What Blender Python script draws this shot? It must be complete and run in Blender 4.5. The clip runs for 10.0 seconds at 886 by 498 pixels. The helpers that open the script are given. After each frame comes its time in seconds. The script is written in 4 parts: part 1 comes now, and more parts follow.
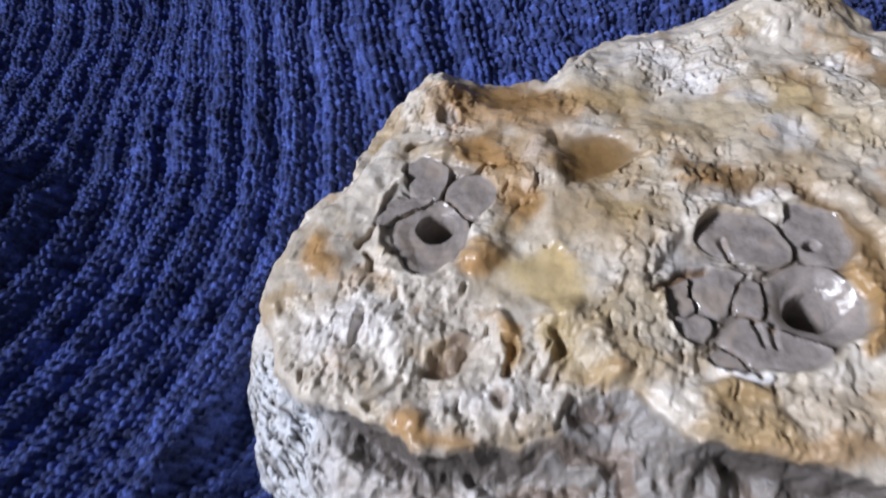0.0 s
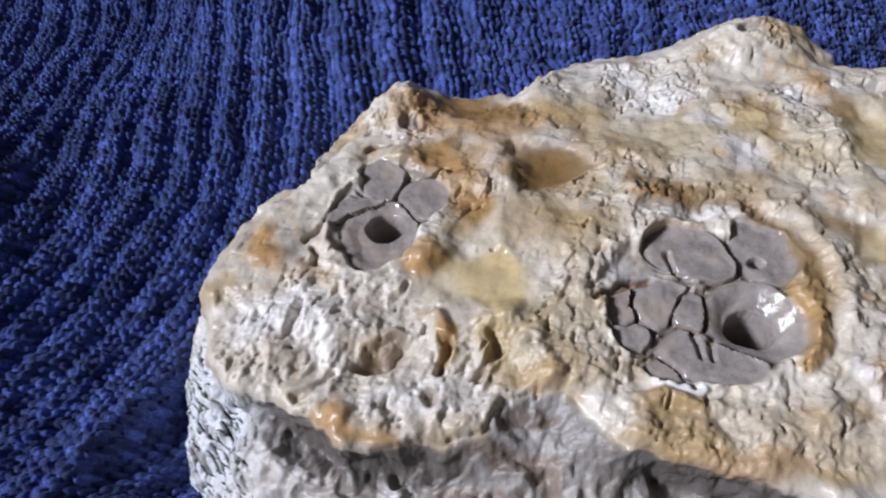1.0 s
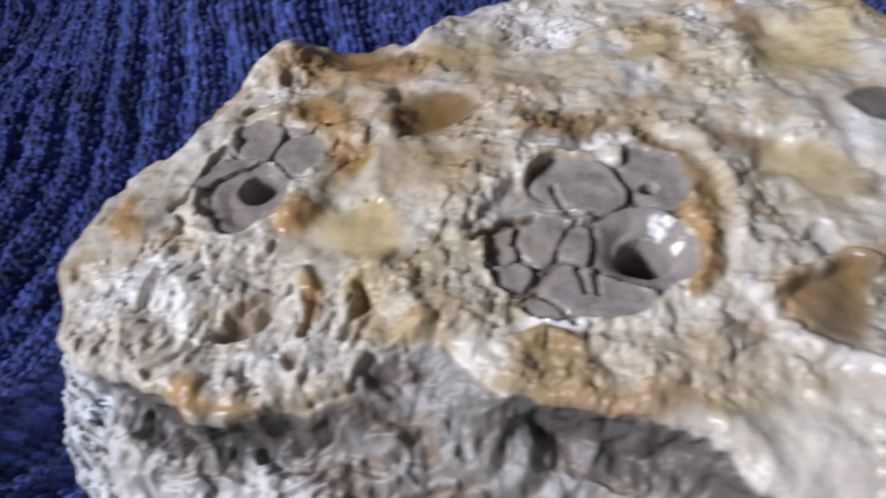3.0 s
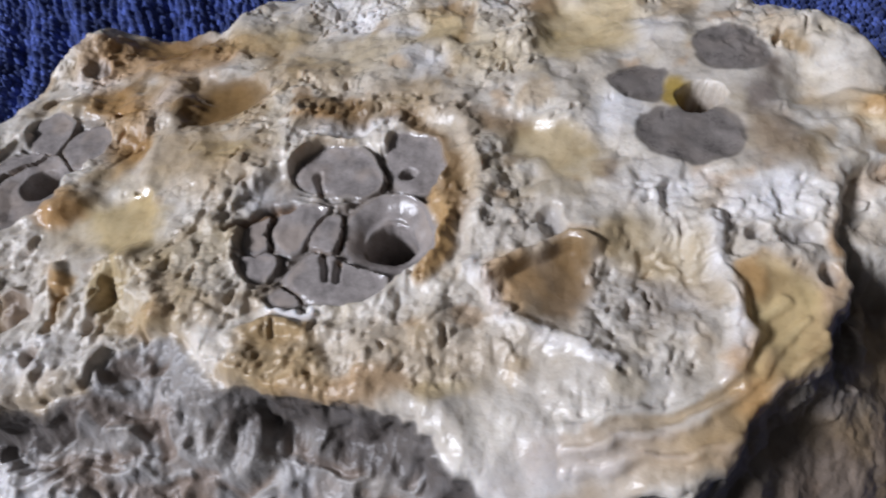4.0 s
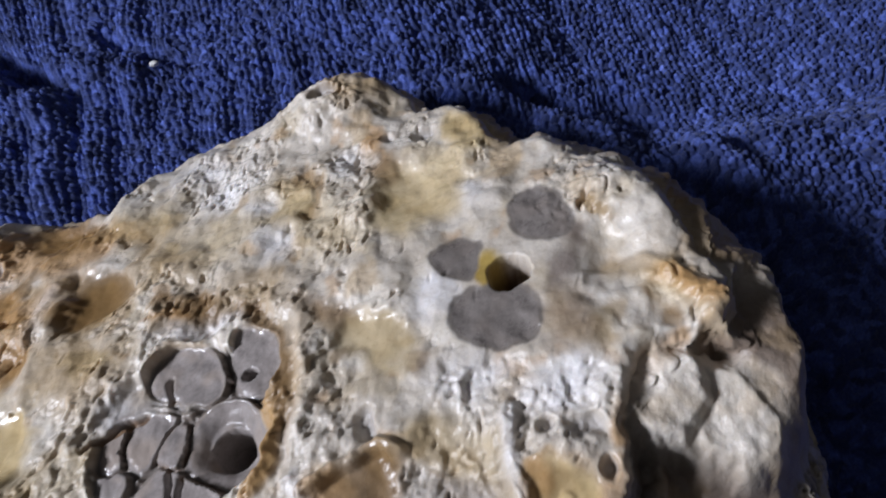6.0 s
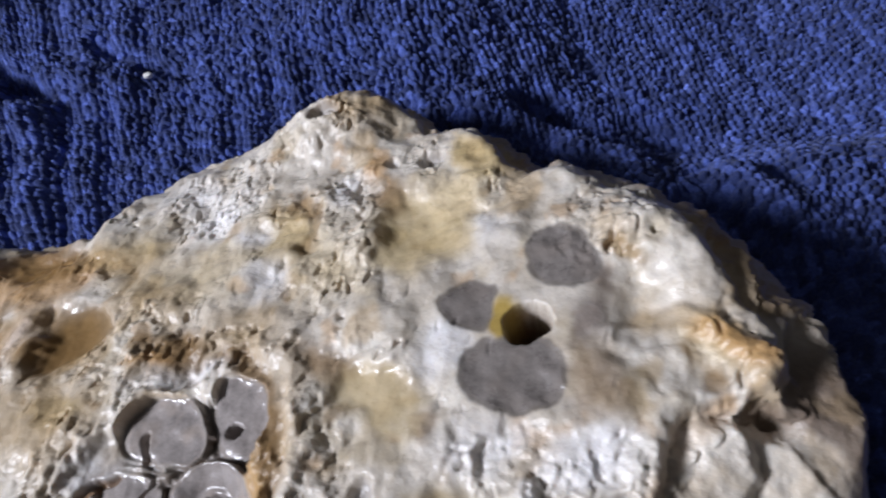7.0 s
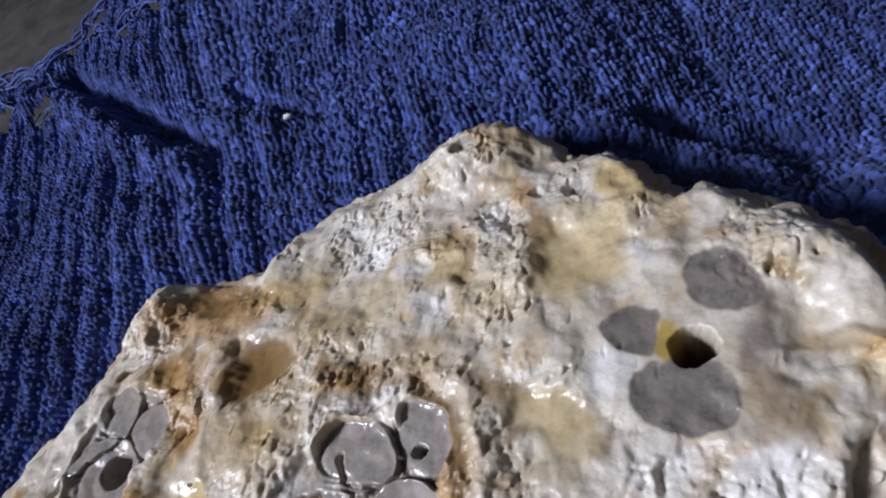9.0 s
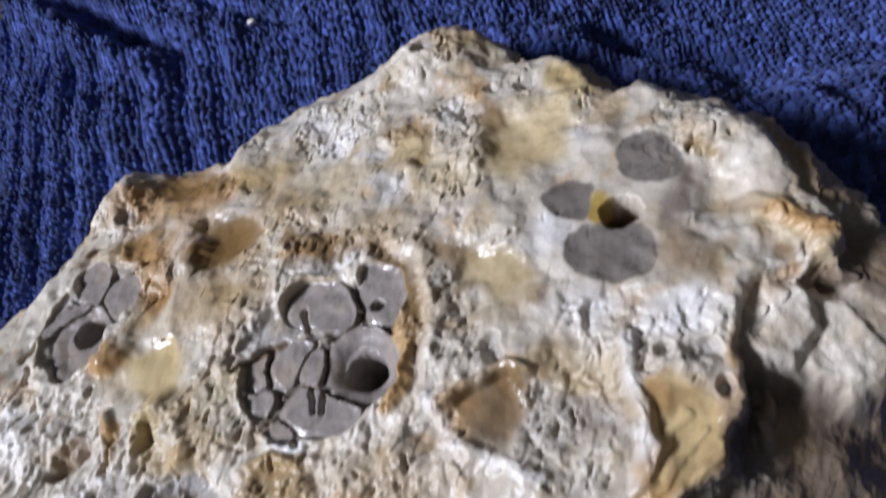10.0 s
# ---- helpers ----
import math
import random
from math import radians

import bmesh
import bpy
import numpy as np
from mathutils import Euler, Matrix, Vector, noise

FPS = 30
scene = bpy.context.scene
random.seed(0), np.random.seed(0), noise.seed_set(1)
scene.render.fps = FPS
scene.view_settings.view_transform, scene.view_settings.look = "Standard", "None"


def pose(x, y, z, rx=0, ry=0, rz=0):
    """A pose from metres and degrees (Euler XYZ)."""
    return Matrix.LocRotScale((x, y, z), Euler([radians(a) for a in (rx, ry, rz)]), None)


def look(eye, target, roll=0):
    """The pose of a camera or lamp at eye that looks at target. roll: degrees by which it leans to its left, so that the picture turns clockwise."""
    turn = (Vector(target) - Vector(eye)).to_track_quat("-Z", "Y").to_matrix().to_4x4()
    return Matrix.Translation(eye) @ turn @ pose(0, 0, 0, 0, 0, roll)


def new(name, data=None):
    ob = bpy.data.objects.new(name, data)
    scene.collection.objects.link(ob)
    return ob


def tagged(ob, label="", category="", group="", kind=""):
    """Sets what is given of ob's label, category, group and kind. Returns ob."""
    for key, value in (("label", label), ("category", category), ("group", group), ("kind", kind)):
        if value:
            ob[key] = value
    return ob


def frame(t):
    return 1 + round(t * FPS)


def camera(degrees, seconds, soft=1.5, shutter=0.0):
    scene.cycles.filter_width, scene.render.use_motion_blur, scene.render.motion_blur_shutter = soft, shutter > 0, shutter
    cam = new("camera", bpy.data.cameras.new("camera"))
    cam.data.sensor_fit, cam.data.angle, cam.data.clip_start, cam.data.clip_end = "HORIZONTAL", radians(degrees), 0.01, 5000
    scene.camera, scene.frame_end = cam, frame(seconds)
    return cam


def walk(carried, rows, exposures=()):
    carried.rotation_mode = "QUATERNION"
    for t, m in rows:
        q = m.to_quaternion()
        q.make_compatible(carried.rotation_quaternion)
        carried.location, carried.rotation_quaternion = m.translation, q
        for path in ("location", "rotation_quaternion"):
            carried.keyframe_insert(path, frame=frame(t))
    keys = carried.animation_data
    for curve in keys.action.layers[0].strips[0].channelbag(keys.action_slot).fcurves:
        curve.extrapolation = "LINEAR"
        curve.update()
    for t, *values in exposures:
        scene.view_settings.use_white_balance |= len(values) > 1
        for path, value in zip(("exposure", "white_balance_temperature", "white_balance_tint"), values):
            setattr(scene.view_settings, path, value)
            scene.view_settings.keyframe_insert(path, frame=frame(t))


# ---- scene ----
cam = camera(67.41, 10.0, soft=1.8, shutter=0.5)
PATH = [
    (0, (-0.03284, -0.06260, 0.12641), (-0.04922, 0.01014, -0.00375), -13.75),
    (0.5, (-0.03039, -0.07614, 0.13182), (-0.04656, -0.00079, 0.00314), -11.98),
    (1, (-0.02511, -0.06734, 0.12127), (-0.03993, 0.01295, -0.00456), -8.46),
    (1.5, (-0.02359, -0.06670, 0.11555), (-0.03956, 0.01225, -0.01099), -11.33),
    (2, (-0.02365, -0.06686, 0.11189), (-0.03911, 0.01059, -0.01563), -11.77),
    (2.5, (-0.02020, -0.06706, 0.11032), (-0.03832, 0.01066, -0.01669), -13.68),
    (3, (-0.00749, -0.06830, 0.10847), (-0.02172, 0.01117, -0.01795), -13.00),
    (3.2, (0.00103, -0.07001, 0.10887), (-0.00949, 0.01096, -0.01696), -11.60),
    (4.3, (0.02932, -0.06729, 0.10415), (0.01668, 0.00473, -0.02682), -15.11),
    (4.5, (0.03252, -0.06565, 0.10403), (0.01718, 0.00456, -0.02763), -18.42),
    (5, (0.04814, -0.05760, 0.11224), (0.02703, 0.01338, -0.01821), -27.59),
    (5.5, (0.05358, -0.05802, 0.11893), (0.03097, 0.01668, -0.00916), -27.82),
    (5.7, (0.05571, -0.05622, 0.11937), (0.03723, 0.02078, -0.00803), -25.01),
    (6.8, (0.05834, -0.04444, 0.11157), (0.04380, 0.03641, -0.01393), -21.15),
    (7, (0.05658, -0.04238, 0.11146), (0.04003, 0.03847, -0.01380), -22.19),
    (7.5, (0.05205, -0.03909, 0.10855), (0.02897, 0.04117, -0.01606), -26.76),
    (8, (0.04839, -0.03424, 0.10535), (0.02055, 0.04484, -0.01903), -30.74),
    (8.5, (0.04670, -0.03625, 0.10902), (0.01415, 0.04207, -0.01469), -34.15),
    (9, (0.04825, -0.04105, 0.12286), (0.01303, 0.04183, 0.00290), -34.33),
    (9.5, (0.05069, -0.04802, 0.12777), (0.02044, 0.03272, 0.00502), -31.65),
    (10, (0.04661, -0.05816, 0.12573), (0.01913, 0.01494, -0.00234), -30.54),
]
walk(cam, [(t, look(eye, target, roll)) for t, eye, target, roll in PATH], [(0, 0.0), (1, 0.02), (2, 0.02), (3, -0.06), (4.5, -0.14), (5.5, -0.14), (7, 0.06), (8, -0.03), (9, -0.06), (10, 0.0)])

# ---- world, window light, exposure ----
scene.view_settings.exposure = 0.0
world = bpy.data.worlds.new("sky")
scene.world = world
world.use_nodes = True
sky = world.node_tree.nodes.new("ShaderNodeTexSky")
sky.sky_type, sky.sun_disc = "NISHITA", False
sky.sun_elevation, sky.sun_rotation = radians(40), radians(250)
world.node_tree.links.new(sky.outputs[0], world.node_tree.nodes["Background"].inputs[0])
world.node_tree.nodes["Background"].inputs[1].default_value = 0.1

WIN_X, WIN_Y0, WIN_Y1, WIN_Z0, WIN_Z1 = -1.55, -0.7, -0.15, 1.15, 1.75
window_light = new("window_light", bpy.data.lights.new("window_light", "AREA"))
window_light.data.shape, window_light.data.size, window_light.data.size_y = "RECTANGLE", WIN_Z1 - WIN_Z0, WIN_Y1 - WIN_Y0
window_light.data.energy, window_light.data.color = 100.0, (0.868, 0.91, 1.05)
window_light.matrix_world = Matrix.Translation((WIN_X - 0.08, (WIN_Y0 + WIN_Y1) / 2, (WIN_Z0 + WIN_Z1) / 2)) @ Euler((0, radians(-90), 0)).to_matrix().to_4x4()


# ---- materials ----
def material(name):
    m = bpy.data.materials.new(name)
    m.use_nodes = True
    return m, m.node_tree, m.node_tree.nodes["Principled BSDF"]


def node(tree, kind, **inputs):
    n = tree.nodes.new("ShaderNode" + kind)
    for key, value in inputs.items():
        n.inputs[key.replace("_", " ")].default_value = value
    return n


def coords(tree, scale=1.0):
    """Object coordinates in millimetres."""
    tc = tree.nodes.new("ShaderNodeTexCoord")
    mp = tree.nodes.new("ShaderNodeMapping")
    mp.inputs["Scale"].default_value = (1000 * scale,) * 3
    tree.links.new(tc.outputs["Object"], mp.inputs["Vector"])
    return mp.outputs["Vector"]


def noise_tex(tree, vec, scale, detail=4.0, rough=0.6):
    n = node(tree, "TexNoise", Scale=scale, Detail=detail, Roughness=rough)
    tree.links.new(vec, n.inputs["Vector"])
    return n


def ramp(tree, fac, stops):
    r = tree.nodes.new("ShaderNodeValToRGB")
    e = r.color_ramp.elements
    e[0].position, e[0].color = stops[0][0], (*stops[0][1], 1)
    e[1].position, e[1].color = stops[-1][0], (*stops[-1][1], 1)
    for p, c in stops[1:-1]:
        x = e.new(p)
        x.color = (*c, 1)
    tree.links.new(fac, r.inputs["Fac"])
    return r.outputs["Color"]


def mix(tree, kind, fac, a, b):
    m = tree.nodes.new("ShaderNodeMix")
    m.data_type, m.blend_type = "RGBA", kind
    for sock, v in ((m.inputs["Factor"], fac), (m.inputs[6], a), (m.inputs[7], b)):
        if isinstance(v, bpy.types.NodeSocket):
            tree.links.new(v, sock)
        else:
            sock.default_value = v if isinstance(v, float) else (*v, 1)
    return m.outputs[2]


def bump(tree, bsdf, height, strength, distance, before=None):
    b = node(tree, "Bump", Strength=strength, Distance=distance)
    tree.links.new(height, b.inputs["Height"])
    if before:
        tree.links.new(before, b.inputs["Normal"])
    tree.links.new(b.outputs["Normal"], bsdf.inputs["Normal"])
    return b.outputs["Normal"]


def rock_material():
    m, t, p = material("shelly_rock")
    vec = coords(t)
    tint = t.nodes.new("ShaderNodeAttribute")
    tint.attribute_name = "tint"
    gloss = t.nodes.new("ShaderNodeAttribute")
    gloss.attribute_name = "polish"
    fine = noise_tex(t, vec, 1.3, 3, 0.6)
    wide = noise_tex(t, vec, 0.16, 4, 0.6)
    col = mix(t, "MULTIPLY", 1.0, tint.outputs["Color"], ramp(t, fine.outputs["Fac"], [(0.25, (0.86, 0.84, 0.81)), (0.45, (1, 1, 1)), (0.75, (1.05, 1.05, 1.05))]))
    col = mix(t, "MULTIPLY", 0.6, col, ramp(t, wide.outputs["Fac"], [(0.35, (0.85, 0.8, 0.72)), (0.6, (1.05, 1.05, 1.05))]))
    t.links.new(col, p.inputs["Base Color"])
    r = node(t, "MapRange", To_Min=0.5, To_Max=0.14)
    t.links.new(gloss.outputs["Fac"], r.inputs["Value"])
    t.links.new(r.outputs[0], p.inputs["Roughness"])
    p.inputs["Specular IOR Level"].default_value = 0.5
    p.inputs["Subsurface Weight"].default_value = 0.15
    p.inputs["Subsurface Radius"].default_value = (1.0, 0.8, 0.55)
    p.inputs["Subsurface Scale"].default_value = 0.0014
    s = node(t, "MapRange", To_Min=0.4, To_Max=0.04)
    t.links.new(gloss.outputs["Fac"], s.inputs["Value"])
    b = bump(t, p, fine.outputs["Fac"], 0.5, 0.0005)
    t.links.new(s.outputs[0], b.node.inputs["Strength"])
    return m


def grey_material(name, base, rough, warm):
    m, t, p = material(name)
    vec = coords(t)
    n = noise_tex(t, vec, 0.35, 5, 0.65)
    f = noise_tex(t, vec, 2.5, 3, 0.6)
    dark = tuple(0.72 * c for c in base)
    lite = tuple(min(1, 1.22 * c) for c in base)
    col = ramp(t, n.outputs["Fac"], [(0.32, dark), (0.5, base), (0.7, lite)])
    col = mix(t, "MULTIPLY", 0.6, col, ramp(t, f.outputs["Fac"], [(0.35, (0.85, 0.84, 0.83)), (0.6, (1.05, 1.05, 1.05))]))
    w = noise_tex(t, vec, 0.13, 2, 0.5)
    k = node(t, "MapRange", From_Min=0.5, From_Max=0.64, To_Min=0.0, To_Max=0.8)
    t.links.new(w.outputs["Fac"], k.inputs["Value"])
    col = mix(t, "MIX", k.outputs[0], col, warm)
    t.links.new(col, p.inputs["Base Color"])
    rr = node(t, "MapRange", From_Min=0.3, From_Max=0.7, To_Min=rough * 0.7, To_Max=rough * 1.5)
    t.links.new(n.outputs["Fac"], rr.inputs["Value"])
    t.links.new(rr.outputs[0], p.inputs["Roughness"])
    bump(t, p, n.outputs["Fac"], 0.12, 0.0012, bump(t, p, f.outputs["Fac"], 0.15, 0.0004))
    return m


def towel_material():
    m, t, p = material("navy_terry")
    vec = coords(t)
    n = noise_tex(t, vec, 0.05, 4, 0.6)
    f = noise_tex(t, vec, 1.6, 4, 0.75)
    col = ramp(t, n.outputs["Fac"], [(0.3, (0.033, 0.054, 0.2)), (0.55, (0.052, 0.082, 0.28)), (0.75, (0.08, 0.116, 0.36))])
    col = mix(t, "MULTIPLY", 1.0, col, ramp(t, f.outputs["Fac"], [(0.3, (0.55, 0.55, 0.6)), (0.5, (1, 1, 1)), (0.7, (1.9, 1.75, 1.5))]))
    tint = t.nodes.new("ShaderNodeAttribute")
    tint.attribute_name = "tint"
    col = mix(t, "MULTIPLY", 1.0, col, tint.outputs["Color"])
    t.links.new(col, p.inputs["Base Color"])
    p.inputs["Roughness"].default_value = 0.8
    p.inputs["Specular IOR Level"].default_value = 0.2
    p.inputs["Sheen Weight"].default_value = 0.2
    p.inputs["Sheen Roughness"].default_value = 0.5
    p.inputs["Sheen Tint"].default_value = (0.7, 0.76, 1, 1)
    bump(t, p, f.outputs["Fac"], 0.7, 0.0008)
    return m


def plain_material(name, base, rough, scale=0.05, amount=0.15):
    m, t, p = material(name)
    n = noise_tex(t, coords(t), scale, 5, 0.65)
    lo, hi = tuple(c * (1 - amount) for c in base), tuple(min(1, c * (1 + amount)) for c in base)
    t.links.new(ramp(t, n.outputs["Fac"], [(0.35, lo), (0.65, hi)]), p.inputs["Base Color"])
    p.inputs["Roughness"].default_value = rough
    bump(t, p, n.outputs["Fac"], 0.3, 0.002)
    return m


ROCK = rock_material()
CELL = grey_material("grey_chalcedony", (0.315, 0.28, 0.262), 0.18, (0.40, 0.33, 0.28))
OVAL = grey_material("matt_grey_chalcedony", (0.205, 0.18, 0.163), 0.3, (0.225, 0.19, 0.165))
TERRY = towel_material()
YARN = plain_material("navy_yarn", (0.085, 0.12, 0.34), 0.85, 1.0, 0.35)
LINT = plain_material("white_lint", (0.75, 0.74, 0.72), 0.7, 1.0, 0.05)
SHEET = plain_material("grey_bedding", (0.05, 0.047, 0.045), 0.9, 0.06, 0.45)
# unseen walls and ceiling, kept dark so that they bounce little light
PAINT = plain_material("wall_paint", (0.07, 0.068, 0.07), 0.8, 0.003, 0.04)
CEILING = plain_material("ceiling_paint", (0.1, 0.1, 0.1), 0.85, 0.003, 0.03)
WOOD = plain_material("floor_boards", (0.2, 0.13, 0.08), 0.5, 0.01, 0.3)
FRAME = plain_material("window_frame_paint", (0.75, 0.75, 0.73), 0.4, 0.01, 0.03)


# ---- helpers for meshes ----
def part(name, bm, mat, parent=None, label=""):
    me = bpy.data.meshes.new(name)
    bm.to_mesh(me)
    bm.free()
    me.materials.append(mat)
    ob = new(name, me)
    ob.parent = parent
    return tagged(ob, label)


def box(bm, x0, x1, y0, y1, z0, z1):
    made = bmesh.ops.create_cube(bm, size=1.0)
    for v in made["verts"]:
        v.co = Vector(((x0 + x1) / 2 + v.co.x * (x1 - x0), (y0 + y1) / 2 + v.co.y * (y1 - y0), (z0 + z1) / 2 + v.co.z * (z1 - z0)))
    return made["verts"]


def grid_mesh(name, x, y, z, keep, mat, colours=None, polish=None):
    """A mesh over a grid of points (millimetres), of the squares, or of the squares between the points, that are kept."""
    rows, cols = x.shape
    quad = keep if keep.shape != x.shape else keep[:-1, :-1] & keep[1:, :-1] & keep[:-1, 1:] & keep[1:, 1:]
    index = np.arange(rows * cols).reshape(rows, cols)
    a = np.stack([index[:-1, :-1][quad], index[:-1, 1:][quad], index[1:, 1:][quad], index[1:, :-1][quad]], 1)
    used = np.unique(a)
    back = np.full(rows * cols, -1, np.int64)
    back[used] = np.arange(len(used))
    a = back[a]
    co = np.stack([x.ravel(), y.ravel(), z.ravel()], 1)[used] * 0.001
    me = bpy.data.meshes.new(name)
    me.vertices.add(len(co))
    me.vertices.foreach_set("co", co.astype(np.float32).ravel())
    me.loops.add(4 * len(a))
    me.loops.foreach_set("vertex_index", a.astype(np.int32).ravel())
    me.polygons.add(len(a))
    me.polygons.foreach_set("loop_start", np.arange(0, 4 * len(a), 4, dtype=np.int32))
    me.polygons.foreach_set("loop_total", np.full(len(a), 4, np.int32))
    me.update(calc_edges=True)
    me.polygons.foreach_set("use_smooth", np.ones(len(a), bool))
    if colours is not None:
        at = me.attributes.new("tint", "FLOAT_COLOR", "POINT")
        at.data.foreach_set("color", np.concatenate([colours.reshape(-1, 3)[used], np.ones((len(used), 1))], 1).astype(np.float32).ravel())
        at = me.attributes.new("polish", "FLOAT", "POINT")
        at.data.foreach_set("value", polish.ravel()[used].astype(np.float32))
    me.materials.append(mat)
    return new(name, me)


def lattice(i, j, seed):
    n = (i * 374761393 + j * 668265263 + seed * 974634777) & 0xFFFFFFFF
    n = ((n ^ (n >> 13)) * 1274126177) & 0xFFFFFFFF
    return ((n ^ (n >> 16)) & 0xFFFF) / 65535.0


def grad_noise(x, y, seed):
    """Gradient noise, about -1 to 1, one cell a unit."""
    i, j = np.floor(x).astype(np.int64), np.floor(y).astype(np.int64)
    fx, fy = x - i, y - j
    u, v = fx * fx * fx * (fx * (fx * 6 - 15) + 10), fy * fy * fy * (fy * (fy * 6 - 15) + 10)
    out = 0
    for di in (0, 1):
        for dj in (0, 1):
            ang = lattice(i + di, j + dj, seed) * 2 * np.pi
            dot = np.cos(ang) * (fx - di) + np.sin(ang) * (fy - dj)
            out = out + dot * (u if di else 1 - u) * (v if dj else 1 - v)
    return out * 1.5


def fbm(x, y, size, octaves, seed, gain=0.5):
    out, amp = 0, 1.0
    for k in range(octaves):
        out = out + amp * grad_noise(x / size + 17.3 * k, y / size - 9.1 * k, seed + k)
        amp, size = amp * gain, size / 2.03
    return out


def ridged(x, y, size, octaves, seed, gain=0.55):
    """Sharp crests, 0 to about 1."""
    out, amp, total = 0, 1.0, 0
    for k in range(octaves):
        out = out + amp * (1 - np.abs(grad_noise(x / size + 5.7 * k, y / size + 3.3 * k, seed + k)) * 1.6)
        total += amp
        amp, size = amp * gain, size / 2.1
    return out / total


def cells(x, y, size, seed):
    """Of scattered points: the distances to the nearest two, in units of size, the nearest one's random number and the way from it."""
    x, y = x / size, y / size
    i, j = np.floor(x).astype(np.int64), np.floor(y).astype(np.int64)
    f1, f2, who = np.full(x.shape, 9.0), np.full(x.shape, 9.0), np.zeros(x.shape)
    ox, oy = np.zeros(x.shape), np.zeros(x.shape)
    for di in (-1, 0, 1):
        for dj in (-1, 0, 1):
            px, py = i + di + lattice(i + di, j + dj, seed), j + dj + lattice(i + di, j + dj, seed + 7)
            d = np.hypot(px - x, py - y)
            near = d < f1
            f2 = np.where(near, f1, np.minimum(f2, d))
            who = np.where(near, lattice(i + di, j + dj, seed + 13), who)
            f1, ox, oy = np.where(near, d, f1), np.where(near, x - px, ox), np.where(near, y - py, oy)
    return f1, f2, who, ox, oy


def step(a, b, v):
    t = np.clip((v - a) / (b - a), 0, 1)
    return t * t * (3 - 2 * t)


def inside(x, y, points):
    """Distance to a closed outline, positive inside."""
    d, odd = np.full(x.shape, 1e9), np.zeros(x.shape, bool)
    for (ax, ay), (bx, by) in zip(points, points[1:] + points[:1]):
        ex, ey = bx - ax, by - ay
        t = np.clip(((x - ax) * ex + (y - ay) * ey) / (ex * ex + ey * ey), 0, 1)
        d = np.minimum(d, (x - ax - t * ex) ** 2 + (y - ay - t * ey) ** 2)
        if ay != by:
            odd ^= ((ay > y) != (by > y)) & (x < ex * (y - ay) / (by - ay) + ax)
    return np.sqrt(d) * np.where(odd, 1, -1)


def along(x, y, *points):
    """Distance to an open line."""
    d = np.full(x.shape, 1e9)
    for (ax, ay), (bx, by) in zip(points, points[1:]):
        ex, ey = bx - ax, by - ay
        t = np.clip(((x - ax) * ex + (y - ay) * ey) / (ex * ex + ey * ey), 0, 1)
        d = np.minimum(d, np.hypot(x - ax - t * ex, y - ay - t * ey))
    return d


# ---- the room, assumed and out of view: bed, floor, walls with one window, ceiling ----
def plane_box(name, dims, mat, label, category):
    bm = bmesh.new()
    box(bm, *dims)
    return tagged(part(name, bm, mat), label, category, kind="structure")


RX0, RX1, RY0, RY1, RZ0, RZ1 = -1.55, 3.4, -3.2, 3.0, -0.55, 2.3
plane_box("floor", (RX0 - 0.2, RX1 + 0.2, RY0 - 0.2, RY1 + 0.2, RZ0 - 0.1, RZ0), WOOD, "brown wooden floor of the room", "floor")
plane_box("ceiling", (RX0 - 0.2, RX1 + 0.2, RY0 - 0.2, RY1 + 0.2, RZ1, RZ1 + 0.1), CEILING, "plain dark ceiling of the unseen room", "ceiling")
plane_box("wall_north", (RX0, RX1, RY1, RY1 + 0.2, RZ0, RZ1), PAINT, "plain painted wall", "wall")
plane_box("wall_south", (RX0, RX1, RY0 - 0.2, RY0, RZ0, RZ1), PAINT, "plain painted wall", "wall")
plane_box("wall_east", (RX1, RX1 + 0.2, RY0, RY1, RZ0, RZ1), PAINT, "plain painted wall", "wall")
bm = bmesh.new()
box(bm, RX0 - 0.2, RX0, RY0, WIN_Y0, RZ0, RZ1)
box(bm, RX0 - 0.2, RX0, WIN_Y1, RY1, RZ0, RZ1)
box(bm, RX0 - 0.2, RX0, WIN_Y0, WIN_Y1, RZ0, WIN_Z0)
box(bm, RX0 - 0.2, RX0, WIN_Y0, WIN_Y1, WIN_Z1, RZ1)
tagged(part("wall_west", bm, PAINT), "plain painted wall with a window opening", "wall", kind="structure")
window = tagged(new("window_1"), "white framed window in the side wall", "window", kind="structure")
for dims in ((WIN_Y0, WIN_Y0 + 0.04, WIN_Z0, WIN_Z1), (WIN_Y1 - 0.04, WIN_Y1, WIN_Z0, WIN_Z1), (WIN_Y0 + 0.04, WIN_Y1 - 0.04, WIN_Z0, WIN_Z0 + 0.04),
             (WIN_Y0 + 0.04, WIN_Y1 - 0.04, WIN_Z1 - 0.04, WIN_Z1)):
    bm = bmesh.new()
    box(bm, RX0 - 0.16, RX0 - 0.1, *dims)
    part("window_frame", bm, FRAME, window)


